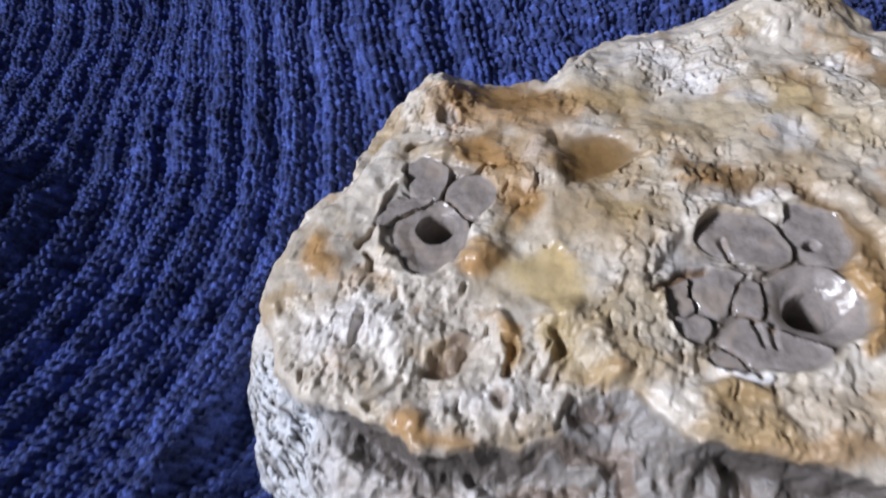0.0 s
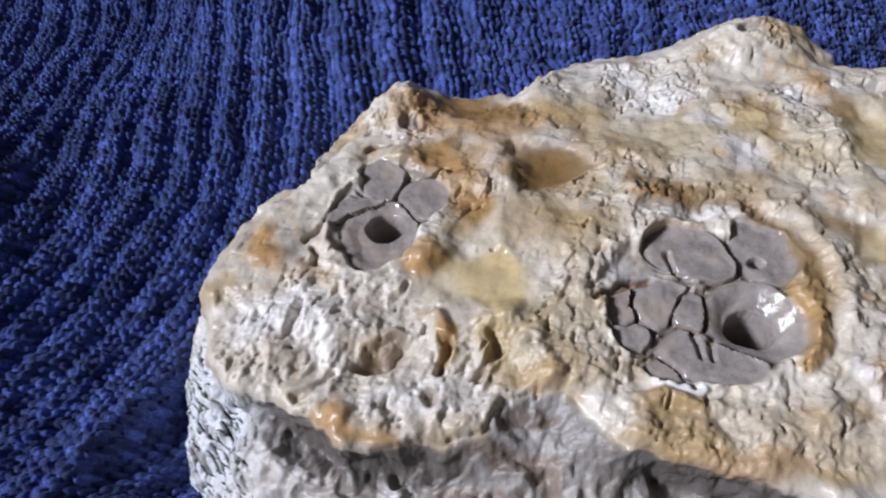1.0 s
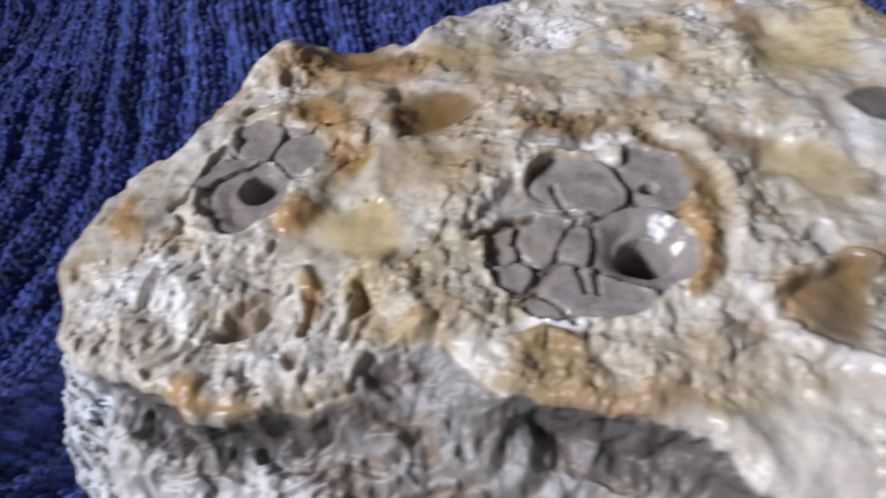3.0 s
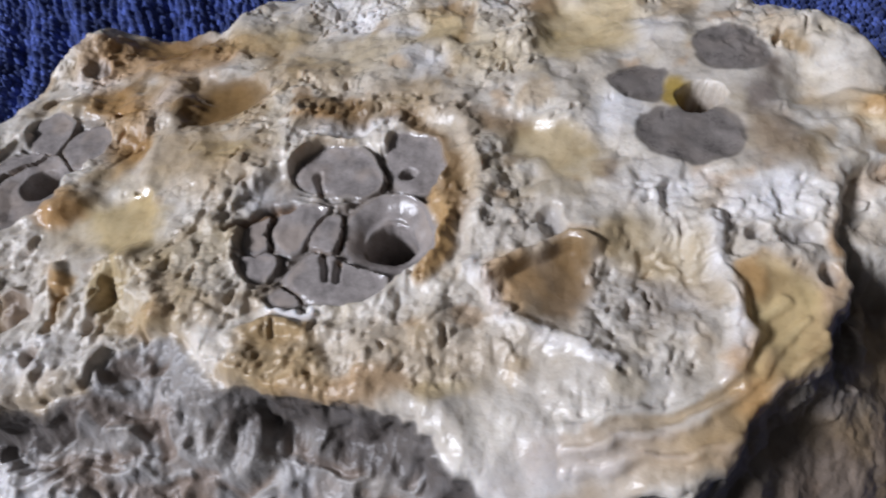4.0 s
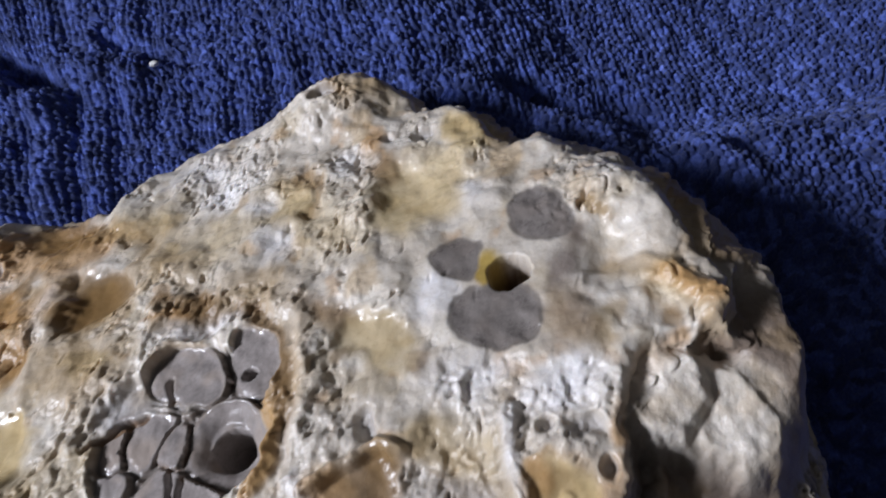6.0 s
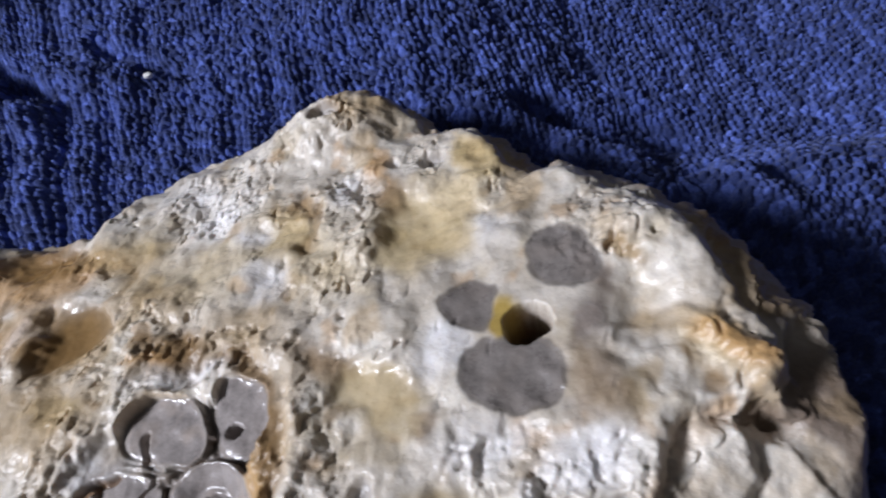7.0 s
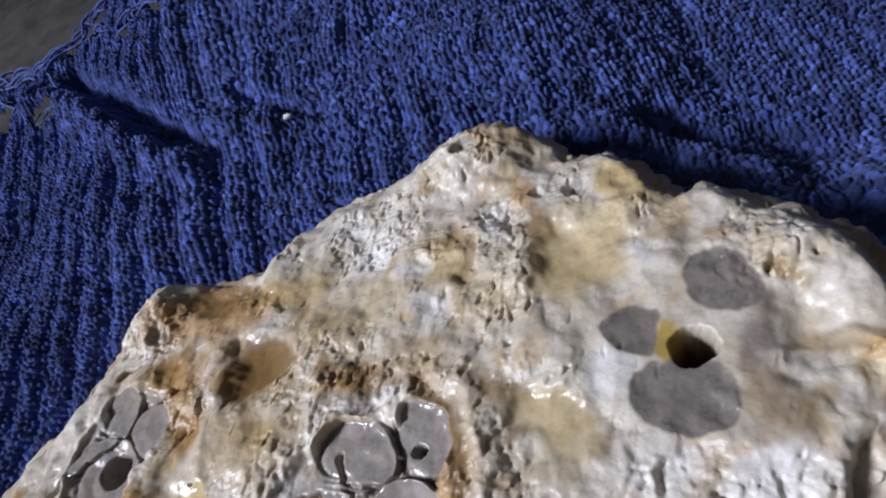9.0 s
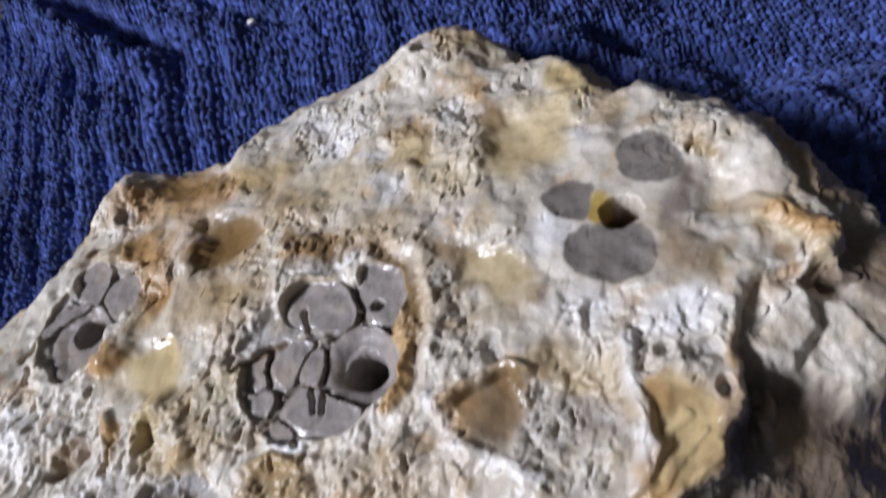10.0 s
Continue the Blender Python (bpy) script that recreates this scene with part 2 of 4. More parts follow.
def bedding():
    """A soft grey mattress top that dips and swells a little, on a box."""
    xs, ys = np.meshgrid(np.linspace(-900, 900, 181), np.linspace(-900, 1000, 191))
    z = -44 + 3 * fbm(xs, ys, 120, 3, 41) - 0.00012 * np.maximum(0, np.hypot(xs, ys) - 500) ** 2
    ob = grid_mesh("mattress", xs, ys, z, np.ones(xs.shape, bool), SHEET)
    bm = bmesh.new()
    bm.from_mesh(ob.data)
    edge = [e for e in bm.edges if e.is_boundary]
    low = bmesh.ops.extrude_edge_only(bm, edges=edge)
    for v in low["geom"]:
        if isinstance(v, bmesh.types.BMVert):
            v.co.z = -0.55
    bm.to_mesh(ob.data)
    bm.free()
    return tagged(ob, "dark grey fabric mattress under the towel", "mattress")


bedding()

# ---- the rock ----
TOP = [(-74.5, -23.5), (-71, -29.5), (-66.5, -33.5), (-60, -35.5), (-53.5, -39), (-48, -41.8), (-42, -42), (-35, -41), (-28, -40), (-26, -34), (-17, -32.5),
       (-14, -37), (-9, -42), (3, -43.5), (14, -47), (18, -53), (24, -58), (32, -59.5), (40, -57.5), (47, -54.5), (54, -48.5), (60, -44), (64, -37), (66, -30),
       (70, -22.5), (74, -20), (82, -21), (84, -13), (82, 3), (79, 11), (74, 17), (70, 21), (65, 24), (61, 24.5), (59, 30), (56, 36), (51, 42),
       (45, 43), (40, 54), (36, 60), (31, 63), (25, 64), (18, 61), (4, 55.5), (-10, 53), (-17, 47), (-23, 38), (-37, 40)]
TOP += [(-45, 42.5), (-51, 42), (-56, 34), (-60, 22), (-63, 11), (-67, 5), (-74.5, -1), (-77.5, -7), (-77.3, -16)]
FOOT = [(-88, -24), (-86, -33), (-82, -42), (-75, -52), (-62, -62), (-40, -66), (0, -68), (40, -70), (70, -66), (88, -54), (94, -44), (97, -34),
        (98, -20), (97, 2), (91, 14), (83, 23), (74, 29), (66, 33), (62, 40), (56, 47), (48, 50), (43, 60), (36, 66), (28, 68), (18, 65), (4, 60),
        (-12, 58), (-19, 52), (-26, 43), (-40, 45), (-54, 47), (-61, 37), (-66, 22), (-69, 13), (-75, 5), (-81, -3), (-86, -13)]

CREAM, WHITE, TAN, ORANGE, BROWN = (0.61, 0.55, 0.475), (0.83, 0.805, 0.80), (0.47, 0.33, 0.17), (0.48, 0.275, 0.105), (0.19, 0.115, 0.065)
GOLD, SLATE, IVORY = (0.40, 0.28, 0.08), (0.12, 0.105, 0.097), (0.76, 0.70, 0.62)
OLIVE, WAX, GREY, PLUM, CRUST = (0.48, 0.365, 0.19), (0.60, 0.46, 0.24), (0.33, 0.315, 0.315), (0.22, 0.175, 0.15), (0.66, 0.69, 0.74)


def face(x, y):
    """The tilted top of the rock before any relief."""
    return 29.18 + 0.034 * x - 0.166 * y - 0.00004 * x * x + 0.00024 * x * y - 0.00194 * y * y


def smooth_outline(outline, grow):
    """Centre, angles and softly rounded reach of a cell's outline."""
    pts = np.array(outline, float)
    cx, cy = pts.mean(0)
    ang = np.arctan2(pts[:, 1] - cy, pts[:, 0] - cx)
    order = np.argsort(ang)
    a = np.linspace(-np.pi, np.pi, 121)[:-1]
    reach = np.interp(a, ang[order], np.hypot(pts[:, 0] - cx, pts[:, 1] - cy)[order], period=2 * np.pi)
    for _ in range(7):
        reach = (np.roll(reach, 1) + 2 * reach + np.roll(reach, -1)) / 4
    return cx, cy, a, grow * reach


class Relief:
    """Heights, colours and polish of the rock over a grid, shaped feature by feature (millimetres)."""

    def __init__(self, pitch):
        self.x, self.y = np.meshgrid(np.arange(-96, 106, pitch), np.arange(-74, 76, pitch))
        x, y = self.x, self.y
        self.wx, self.wy = x + 1.1 * fbm(x, y, 7, 3, 3), y + 1.1 * fbm(x, y, 7, 3, 5)
        self.z = face(x, y)
        self.col = np.zeros(x.shape + (3,)) + CREAM
        self.polish = np.full(x.shape, 0.3)
        self.rough = np.ones(x.shape)

    def rho(self, cx, cy, rx, ry, rot=0.0, wobble=1.0):
        px, py = self.x + wobble * (self.wx - self.x) - cx, self.y + wobble * (self.wy - self.y) - cy
        c, s = math.cos(radians(rot)), math.sin(radians(rot))
        return np.hypot((px * c + py * s) / rx, (-px * s + py * c) / ry)

    def dent(self, cx, cy, rx, ry, deep, rot=0.0, edge=0.5, wobble=1.0, smooth=0.0):
        """A hollow (or, with a negative depth, a swelling); edge: how far in its rim slopes."""
        m = 1 - step(1 - edge, 1, self.rho(cx, cy, rx, ry, rot, wobble))
        self.z -= deep * m
        self.rough *= 1 - smooth * m
        return m

    def stain(self, colour, amount, cx, cy, rx, ry, rot=0.0, edge=0.6, polish=0.0, smooth=0.0, wobble=1.3):
        m = 1 - step(1 - edge, 1, self.rho(cx, cy, 1.15 * rx, 1.15 * ry, rot, wobble))
        self.tint(colour, amount * m)
        self.polish += 0.85 * polish * m
        self.rough *= 1 - smooth * m

    def patch(self, colour, amount, *points, soft=1.5, deep=0.0, polish=0.0, smooth=0.0, wobble=1.3):
        """A stain of a given outline, that may be worn smooth, polished or hollowed."""
        xs, ys = [p[0] for p in points], [p[1] for p in points]
        far = 2 * soft + 4
        cols = slice(*np.searchsorted(self.x[0], (min(xs) - far, max(xs) + far)))
        rows = slice(*np.searchsorted(self.y[:, 0], (min(ys) - far, max(ys) + far)))
        w = rows, cols
        px, py = self.x[w] + wobble * (self.wx[w] - self.x[w]), self.y[w] + wobble * (self.wy[w] - self.y[w])
        m = step(-soft, soft, inside(px, py, list(points)))
        self.col[w] += (np.array(colour) - self.col[w]) * (amount * m)[..., None]
        self.z[w] -= deep * m
        self.polish[w] += polish * m
        self.rough[w] *= 1 - smooth * m

    def tint(self, colour, m):
        self.col += (np.array(colour) - self.col) * np.clip(m, 0, 1)[..., None]

    def line(self, deep, wide, *points, colour=None, amount=0.7, wobble=0.6):
        px, py = self.x + wobble * (self.wx - self.x), self.y + wobble * (self.wy - self.y)
        m = 1 - step(0.25 * wide, wide, along(px, py, *points))
        self.z -= deep * m
        if colour:
            self.tint(colour, amount * m)
        return m


def shape_rock(r):
    x, y = r.x, r.y
    wob = 1.3 * fbm(x, y, 9, 4, 11)
    edge = inside(x, y, TOP)
    top, foot = edge + wob, inside(x, y, FOOT) + 1.5 * fbm(x, y, 8, 4, 12)
    # large swellings and hollows of the top
    r.dent(26, 52, 20, 17, -7.5, edge=1.0), r.dent(32, 57, 8, 7, -2.4, edge=1.0)
    r.dent(-48, 33, 11, 12, -3.2, edge=0.9)
    r.dent(-33, 33, 9, 8, 2.4, edge=0.9, smooth=0.5)
    r.dent(-3, 25, 17, 12, 2.2, 15, edge=1.0, smooth=0.4)
    r.dent(-40, -27, 18, 10, 1.8, 8, edge=1.0)
    r.dent(-18.5, 11.5, 8.5, 6.5, 1.1, 25, edge=0.75, smooth=0.85)
    r.dent(-27, 13, 4.5, 8, -1.0, 20, edge=0.9)
    r.dent(-31, -14, 11, 7, 1.6, -8, edge=0.6, smooth=0.85)
    r.dent(-39, -10, 4.2, 3.0, -1.4, edge=0.9)
    r.dent(42, 19, 10, 11, 2.2, -20, edge=0.9, smooth=0.85)
    r.dent(33, -10, 9, 6, 1.0, -30, edge=0.8, smooth=0.7)
    r.dent(41, -34, 13, 8.5, 1.9, 5, edge=0.6)
    r.dent(31.5, -33.5, 6.5, 6.0, 0.5, -40, edge=0.9, smooth=0.8)
    r.dent(70, -6, 12, 8, 1.4, 15, edge=1.0, smooth=0.55)
    r.dent(75, 5, 9, 9, -1.5, edge=1.0)
    r.dent(56, -40, 5, 9, 1.5, -20, edge=0.8, smooth=0.7)
    r.dent(53, -3, 17, 15, 0.0, edge=0.6, smooth=0.75)
    r.dent(5, -18.5, 16, 14.5, 1.6, edge=0.35)
    r.dent(-46, 0, 11, 13, 1.0, edge=0.5)
    r.line(-1.0, 2.6, (66, -10), (74.3, -8.1), (79, -12.3), (81.9, -17), (81, -20.6))
    r.line(-0.9, 1.7, (52, -26), (51, -31), (51.5, -33.7), (52.1, -37.5), (49, -46), colour=WHITE, wobble=1.0)
    r.line(1.0, 2.6, (16, -1), (19.8, -4.7), (20.8, -14.5), (20.7, -22), (18.7, -28))
    r.line(-0.3, 3.0, (19, 0), (23.5, -6), (24.3, -15), (23, -24), (26, -38), colour=CREAM, amount=0.4)
    r.line(-1.0, 1.6, (-9, -35), (-3, -34), (3, -35.5))
    r.line(-1.2, 2.2, (-36, -22), (-34, -28)), r.line(-1.2, 2.2, (-29, -23), (-28, -29)), r.line(-1.4, 2.6, (-22, -27), (-19, -31))
    r.line(-1.7, 1.5, (23, -31.5), (28, -28.8), (34, -26.5), (37, -28)), r.line(-0.4, 1.8, (22, -29.5), (25, -36), (31, -41), (36, -43), colour=WHITE, wobble=1.2)
    r.line(1.5, 0.9, (-57.8, -21.1), (-58.2, -25.3), colour=BROWN, wobble=1.2), r.line(1.6, 1.1, (-33.8, -26.5), (-34.5, -31), colour=BROWN), r.line(1.4, 1.1, (-27.5, -24.6), (-26.6, -27.5), (-29, -31.3), colour=BROWN)
    r.line(1.2, 1.0, (-51, -31), (-53, -33.2), (-56, -35.2), colour=GREY), r.dent(-44, -27.4, 4.6, 3.0, 1.8, 15, edge=0.5), r.dent(-36.4, -35, 2, 1.5, 1.3, edge=0.6)
    r.dent(-59.5, -29.5, 6, 4, -1.2, -20, edge=0.9), r.dent(-25, -21.5, 4, 4, -1.3, edge=0.9), r.dent(-48.5, -37.5, 3, 3, -1.2, edge=0.9)
    r.dent(47, -49, 19, 6, 0.3, 22, edge=0.8, smooth=0.9)
    for shift in (0, 2.4, 4.6):
        r.line(-0.5, 0.9, (30, -54.5 + shift), (46, -53 + shift), (54 - 0.5 * shift, -47 + shift), (60 - 0.7 * shift, -42 + shift), wobble=0.8)
    ramp_m = 1 - step(0.4, 1.1, r.rho(26, -57, 17, 8, 10))
    r.z -= 3.5 * ramp_m * step(-49, -59, y)
    # colours: wide mottling, then stains of their own shape
    mott = fbm(x, y, 16, 4, 21)
    r.tint(IVORY, step(-0.2, 0.45, mott))
    r.tint(TAN, 0.6 * step(0.2, 0.7, fbm(x, y, 13, 4, 23)))
    r.tint(OLIVE, 0.35 * step(0.3, 0.8, fbm(x, y, 11, 4, 26))), r.tint(ORANGE, 0.45 * step(0.45, 0.9, fbm(x, y, 8, 4, 28)))
    r.stain(TAN, 0.6, -12, 27, 16, 7, -20, edge=1.0), r.stain(OLIVE, 0.45, 8, 22, 14, 9, -20, edge=1.0), r.stain(TAN, 0.5, 14, 6, 14, 5, -10, edge=1.0), r.stain(WAX, 0.5, 0, 18, 16, 7, -20, edge=1.0), r.stain(WAX, 0.5, 28, 12, 10, 8, edge=1.0)
    r.stain(TAN, 0.5, -12, -8, 8, 8, edge=1.0), r.stain(TAN, 0.55, -40, 12, 12, 8, -30, edge=1.0), r.stain(TAN, 0.5, 14, -40, 20, 6, -4, edge=1.0)
    r.stain(OLIVE, 0.6, -8, 30, 15, 6, -15, edge=1.0, polish=0.2), r.stain(WAX, 0.7, 20, 22, 14, 9, -30, edge=1.0), r.stain(WAX, 0.6, 50, 22, 7, 10, 10, edge=1.0)
    r.stain(TAN, 0.6, -12, -2, 9, 6, 20, edge=1.0), r.stain(OLIVE, 0.5, -14, -22, 9, 10, 0, edge=1.0), r.stain(TAN, 0.55, 12, 2, 13, 4, -12, edge=0.8)
    r.stain(WAX, 0.4, -31, -14, 11, 6.8, -8, polish=0.2)
    r.stain(ORANGE, 0.6, -40, -9.5, 4.4, 3.4, polish=0.1)
    r.stain(TAN, 0.9, -19, 10.5, 8, 6.6, polish=0.3), r.stain(ORANGE, 0.5, -20, 10, 6.5, 5.5, edge=0.8), r.stain(BROWN, 0.3, -20, 9, 5, 4.5, edge=0.9)
    r.stain(ORANGE, 0.6, -33, 33, 10, 8, 10, edge=1.0), r.stain(BROWN, 0.6, -34, 37, 9, 5, 10, edge=0.8), r.stain(TAN, 0.8, -20, 29, 12, 5, -15, edge=0.9, polish=0.2)
    r.stain(TAN, 0.75, -47, 27, 6, 4), r.stain(ORANGE, 0.75, -38, 14, 10, 4, -30), r.stain(BROWN, 0.5, -36, 12, 6, 3, -40), r.stain(TAN, 0.6, -30, 0, 6, 3, 60)
    r.stain(ORANGE, 0.75, -67, -8, 3.5, 6, 10), r.stain(ORANGE, 0.4, -50, -38, 4.5, 3.2), r.stain(ORANGE, 0.5, -45, -41, 7, 2.4, 6)
    r.stain(TAN, 0.85, -34, -26, 2.2, 4.5, 10)
    r.stain(OLIVE, 0.75, -27, -26, 4, 5, 10), r.stain(ORANGE, 0.6, -21, -31, 5, 2.5), r.stain(OLIVE, 0.5, -22, -22, 6, 4)
    r.stain(TAN, 0.85, -3, -35, 6, 2.4), r.stain(TAN, 0.7, -4, -40, 8, 3.6, -4), r.stain(ORANGE, 0.6, 5, -43, 12, 2.2, -4), r.stain(OLIVE, 0.6, 17, -44, 5, 2)
    r.stain(WAX, 0.4, 42, 19, 10.5, 11, -20, polish=0.1), r.stain(OLIVE, 0.35, 41, 15, 7, 6), r.stain(BROWN, 0.4, 36, 28, 4, 6, 20, edge=0.9)
    r.stain(OLIVE, 0.4, 33, -9, 10, 5.5, -32, polish=0.1), r.stain(BROWN, 0.4, 26, -3, 7, 2.2, -20), r.stain(OLIVE, 0.5, 54, 30, 4, 8, 30)
    r.stain(BROWN, 0.4, 32, -33.5, 6, 6.5, -40, edge=0.9, polish=0.1), r.stain(ORANGE, 0.35, 26, -32, 3.6, 5, -30)
    r.stain(TAN, 0.6, 37, -27, 6, 2.5), r.stain(GREY, 0.55, 43, -35, 10, 7, 5, edge=0.9)
    r.stain(ORANGE, 0.55, 56, -40, 5, 9, -20, polish=0.25), r.stain(WAX, 0.8, 56, -39, 3.6, 7, -20), r.stain(ORANGE, 0.7, 50, -48, 2.5, 7, -10)
    r.line(0, 3.2, (70, -8), (74.3, -8.1), (79, -12.3), (82, -18), (80, -21), colour=TAN, amount=0.6), r.stain(WAX, 0.6, 77, -13, 6, 5, -40, edge=1.0), r.line(0, 2.0, (76, -20), (70, -23), (66, -28.5), (64.5, -32), colour=ORANGE, amount=0.75), r.stain(TAN, 0.5, 70, 6, 3, 5, 30)
    r.line(0, 3.0, (27, -53), (36, -53), (46, -53), (53, -47.5), (59, -43), (63, -37), colour=ORANGE, amount=0.5)
    r.stain(PLUM, 0.35, 62, -16.5, 5, 5.5, edge=0.7), r.stain(BROWN, 0.5, 27, 52, 5, 3.5), r.stain(TAN, 0.7, 33, 52, 9, 8, edge=0.9)
    # BROWN along the chamber's right groove also carries the groove's painted shade
    r.stain(ORANGE, 0.6, 35, 34, 3, 4), r.stain(BROWN, 0.75, 20.5, -17, 2.6, 12, edge=0.9), r.stain(TAN, 0.6, 22, -12, 4, 14, edge=1.0), r.stain(ORANGE, 0.6, 18.3, -21, 1.6, 7)
    r.stain(GOLD, 1.0, 53.4, -4, 2.2, 4.0, edge=0.6)
    r.stain(BROWN, 0.5, 3, 1, 9, 2.2, -6), r.stain(WHITE, 0.7, 44, -6, 5, 4), r.stain(WHITE, 0.8, 4, 33, 12, 8, 30, edge=1.0)
    r.stain(WHITE, 0.85, -60, -22, 13, 9, edge=1.0), r.stain(WHITE, 0.7, -38, -35, 13, 5, 5, edge=1.0), r.stain(BROWN, 0.5, -44, -27, 4.5, 2.8, 15, edge=0.7), r.stain(BROWN, 0.6, -36.4, -35, 2, 1.6), r.stain(WHITE, 0.6, 60, -24, 9, 4)
    UMBER = (0.24, 0.145, 0.06)
    r.stain(UMBER, 0.9, -31, 31, 9, 5, -10, edge=0.7), r.stain(UMBER, 0.85, -38, 19, 8, 4, 50, edge=0.8), r.stain(UMBER, 0.8, -19, 12.5, 8.5, 5.5, 30, edge=0.7, polish=0.3)
    r.stain(UMBER, 0.75, -31.5, 1.5, 5, 3.5), r.stain(OLIVE, 0.7, -15.5, -2.5, 7, 3, -10), r.stain(UMBER, 0.75, 4.5, 4.3, 5.5, 2.6, -15), r.stain(UMBER, 0.6, -3.5, 6.6, 3, 2.2)
    r.line(0.2, 2.4, (11, 1), (14, 0.2), (18.2, -5.4), (20, -10.7), (19.6, -17.1), (19.4, -21.7), (16.5, -28), colour=UMBER, amount=0.8)
    r.stain(UMBER, 0.65, 27.7, -5.4, 5, 2.4, -25), r.stain(UMBER, 0.6, 29, -11.6, 2.6, 1.8), r.stain(OLIVE, 0.3, 34.5, -10.5, 6.5, 5, -35), r.stain(BROWN, 0.6, 40.7, -15.4, 1.8, 3, 20)
    r.line(0.7, 2.4, (21.7, 33.5), (24.6, 27.5), (23.6, 19.3), colour=UMBER, amount=0.6, wobble=1.6), r.stain(UMBER, 0.6, 38, 27.5, 4, 5.5, 10, edge=0.9), r.stain(UMBER, 0.6, 34, -29.5, 6, 4.5, 40, edge=0.8, polish=0.2)
    r.stain(PLUM, 0.7, 65.5, 0.5, 2.6, 5, 20, edge=0.8), r.stain(PLUM, 0.7, 63.2, -6.5, 2.4, 5, 15, edge=0.8), r.stain(PLUM, 0.3, 62.6, -13.5, 4, 4.5, edge=0.8), r.stain(TAN, 0.7, 71, 3.5, 1.8, 4, 30)
    r.stain(UMBER, 0.7, 75.5, -17.2, 2, 1.5), r.stain(ORANGE, 0.45, 79.5, -14, 2, 5, 30)
    for cx, cy, rx, ry in ((-3, 42, 11, 7), (12.6, 24.5, 5, 4), (17, 14, 4.5, 5), (-45, 25, 6, 7), (-28.5, 14, 2.2, 4), (45, -5, 4, 4), (30, 31, 4, 5), (6, -1, 8, 2.4), (60, -23, 8, 4), (47, -20, 7, 5), (-7, -14, 5, 6), (52, 14, 4, 5)):
        r.stain(WHITE, 0.75, cx, cy, rx, ry, edge=0.9)
    for shift in (1.2, 3.5):
        r.line(0, 1.2, (30, -54.5 + shift), (46, -53 + shift), (54 - 0.5 * shift, -47 + shift), (60 - 0.7 * shift, -42 + shift), colour=TAN, amount=0.7, wobble=0.9)
    # stains with a clear outline
    r.tint((0.78, 0.76, 0.77), 0.55 * ramp_m), r.patch(TAN, 0.5, (26, -57), (36, -54), (45, -52.5), (46, -54.5), (38, -58), (30, -60), soft=1.0)
    r.rough *= 1 - 0.7 * ramp_m
    r.patch(UMBER, 0.8, (-24.8, 19.2), (-21, 20), (-12, 16.4), (-10.4, 12.2), (-15.8, 7.7), (-22.8, 5.4), (-22.9, 12.6), soft=1.2, deep=0.9, polish=0.2, smooth=0.8)
    r.patch(ORANGE, 0.75, (-46, 33), (-38, 36), (-28, 34.5), (-17, 25), (-21, 21), (-31, 21.5), (-44, 26), soft=3), r.patch(UMBER, 0.6, (-40, 37), (-28, 35.5), (-20, 28), (-29, 27), (-37, 30), soft=2)
    r.patch(ORANGE, 0.6, (-44, 22), (-38, 20), (-30, 8), (-28, -2), (-33, -4), (-37, 8), soft=3), r.patch(TAN, 0.6, (-27, 6), (-17, 4), (-11, -6), (-16, -10), (-27, -6), soft=3)
    r.patch(ORANGE, 0.5, (-50, 36), (-44, 35), (-38, 24), (-44, 22), (-49, 28), soft=2), r.patch(ORANGE, 0.45, (-30, 24), (-24, 22), (-24, 12), (-30, 6), (-34, 12), soft=2.5), r.patch(TAN, 0.5, (-12, 24), (4, 14), (2, 8), (-12, 14), soft=2.5)
    r.patch(WAX, 0.85, (-36, -10), (-27.3, -8.6), (-21.7, -12.5), (-22.4, -18.6), (-26, -23), (-32.3, -17), soft=1.4, polish=0.25, smooth=0.9)
    r.patch(ORANGE, 0.75, (-42, -10), (-39.1, -8.6), (-35.8, -9.6), (-35.4, -11.7), (-38.3, -13.2), (-41.6, -12.6), soft=1.2)
    r.patch(ORANGE, 0.6, (-71, -4.5), (-66.8, -4.6), (-62.3, -9.9), (-62.8, -14), (-66.6, -12.2), soft=1.2, polish=0.2)
    r.patch(ORANGE, 0.8, (-53.4, -38), (-49.8, -35.2), (-47.3, -36.1), (-45.6, -40), (-39.7, -41.2), (-46, -42), soft=1.2, smooth=0.6)
    r.patch(UMBER, 0.75, (-35.5, -25.5), (-33.4, -25.8), (-33.9, -29.9), (-35.4, -31.1), soft=0.6, deep=1.3), r.patch(ORANGE, 0.7, (-35.6, -23.2), (-32.8, -23.6), (-33.2, -26), (-35.5, -25.6), soft=0.7)
    r.patch(BROWN, 0.6, (-45.3, -24.1), (-42.9, -22.9), (-41.5, -25.5), (-43.4, -27.8), soft=0.8, deep=-0.9), r.patch(BROWN, 0.6, (-48.1, -29.3), (-45.1, -27.2), (-40.6, -28.9), (-44, -29.6), soft=0.7, deep=1.2)
    r.patch(OLIVE, 0.55, (-30.4, -21.8), (-24.2, -23.6), (-18.7, -30.6), (-17.6, -32.6), (-26.7, -32.4), (-30.4, -26), soft=1.2)
    r.patch(TAN, 0.6, (-7.6, -34.3), (-3.3, -32.8), (1.3, -33.8), (2.8, -43), (-4.3, -42.6), (-9.6, -38.8), soft=1.2, deep=-0.8, polish=0.1)
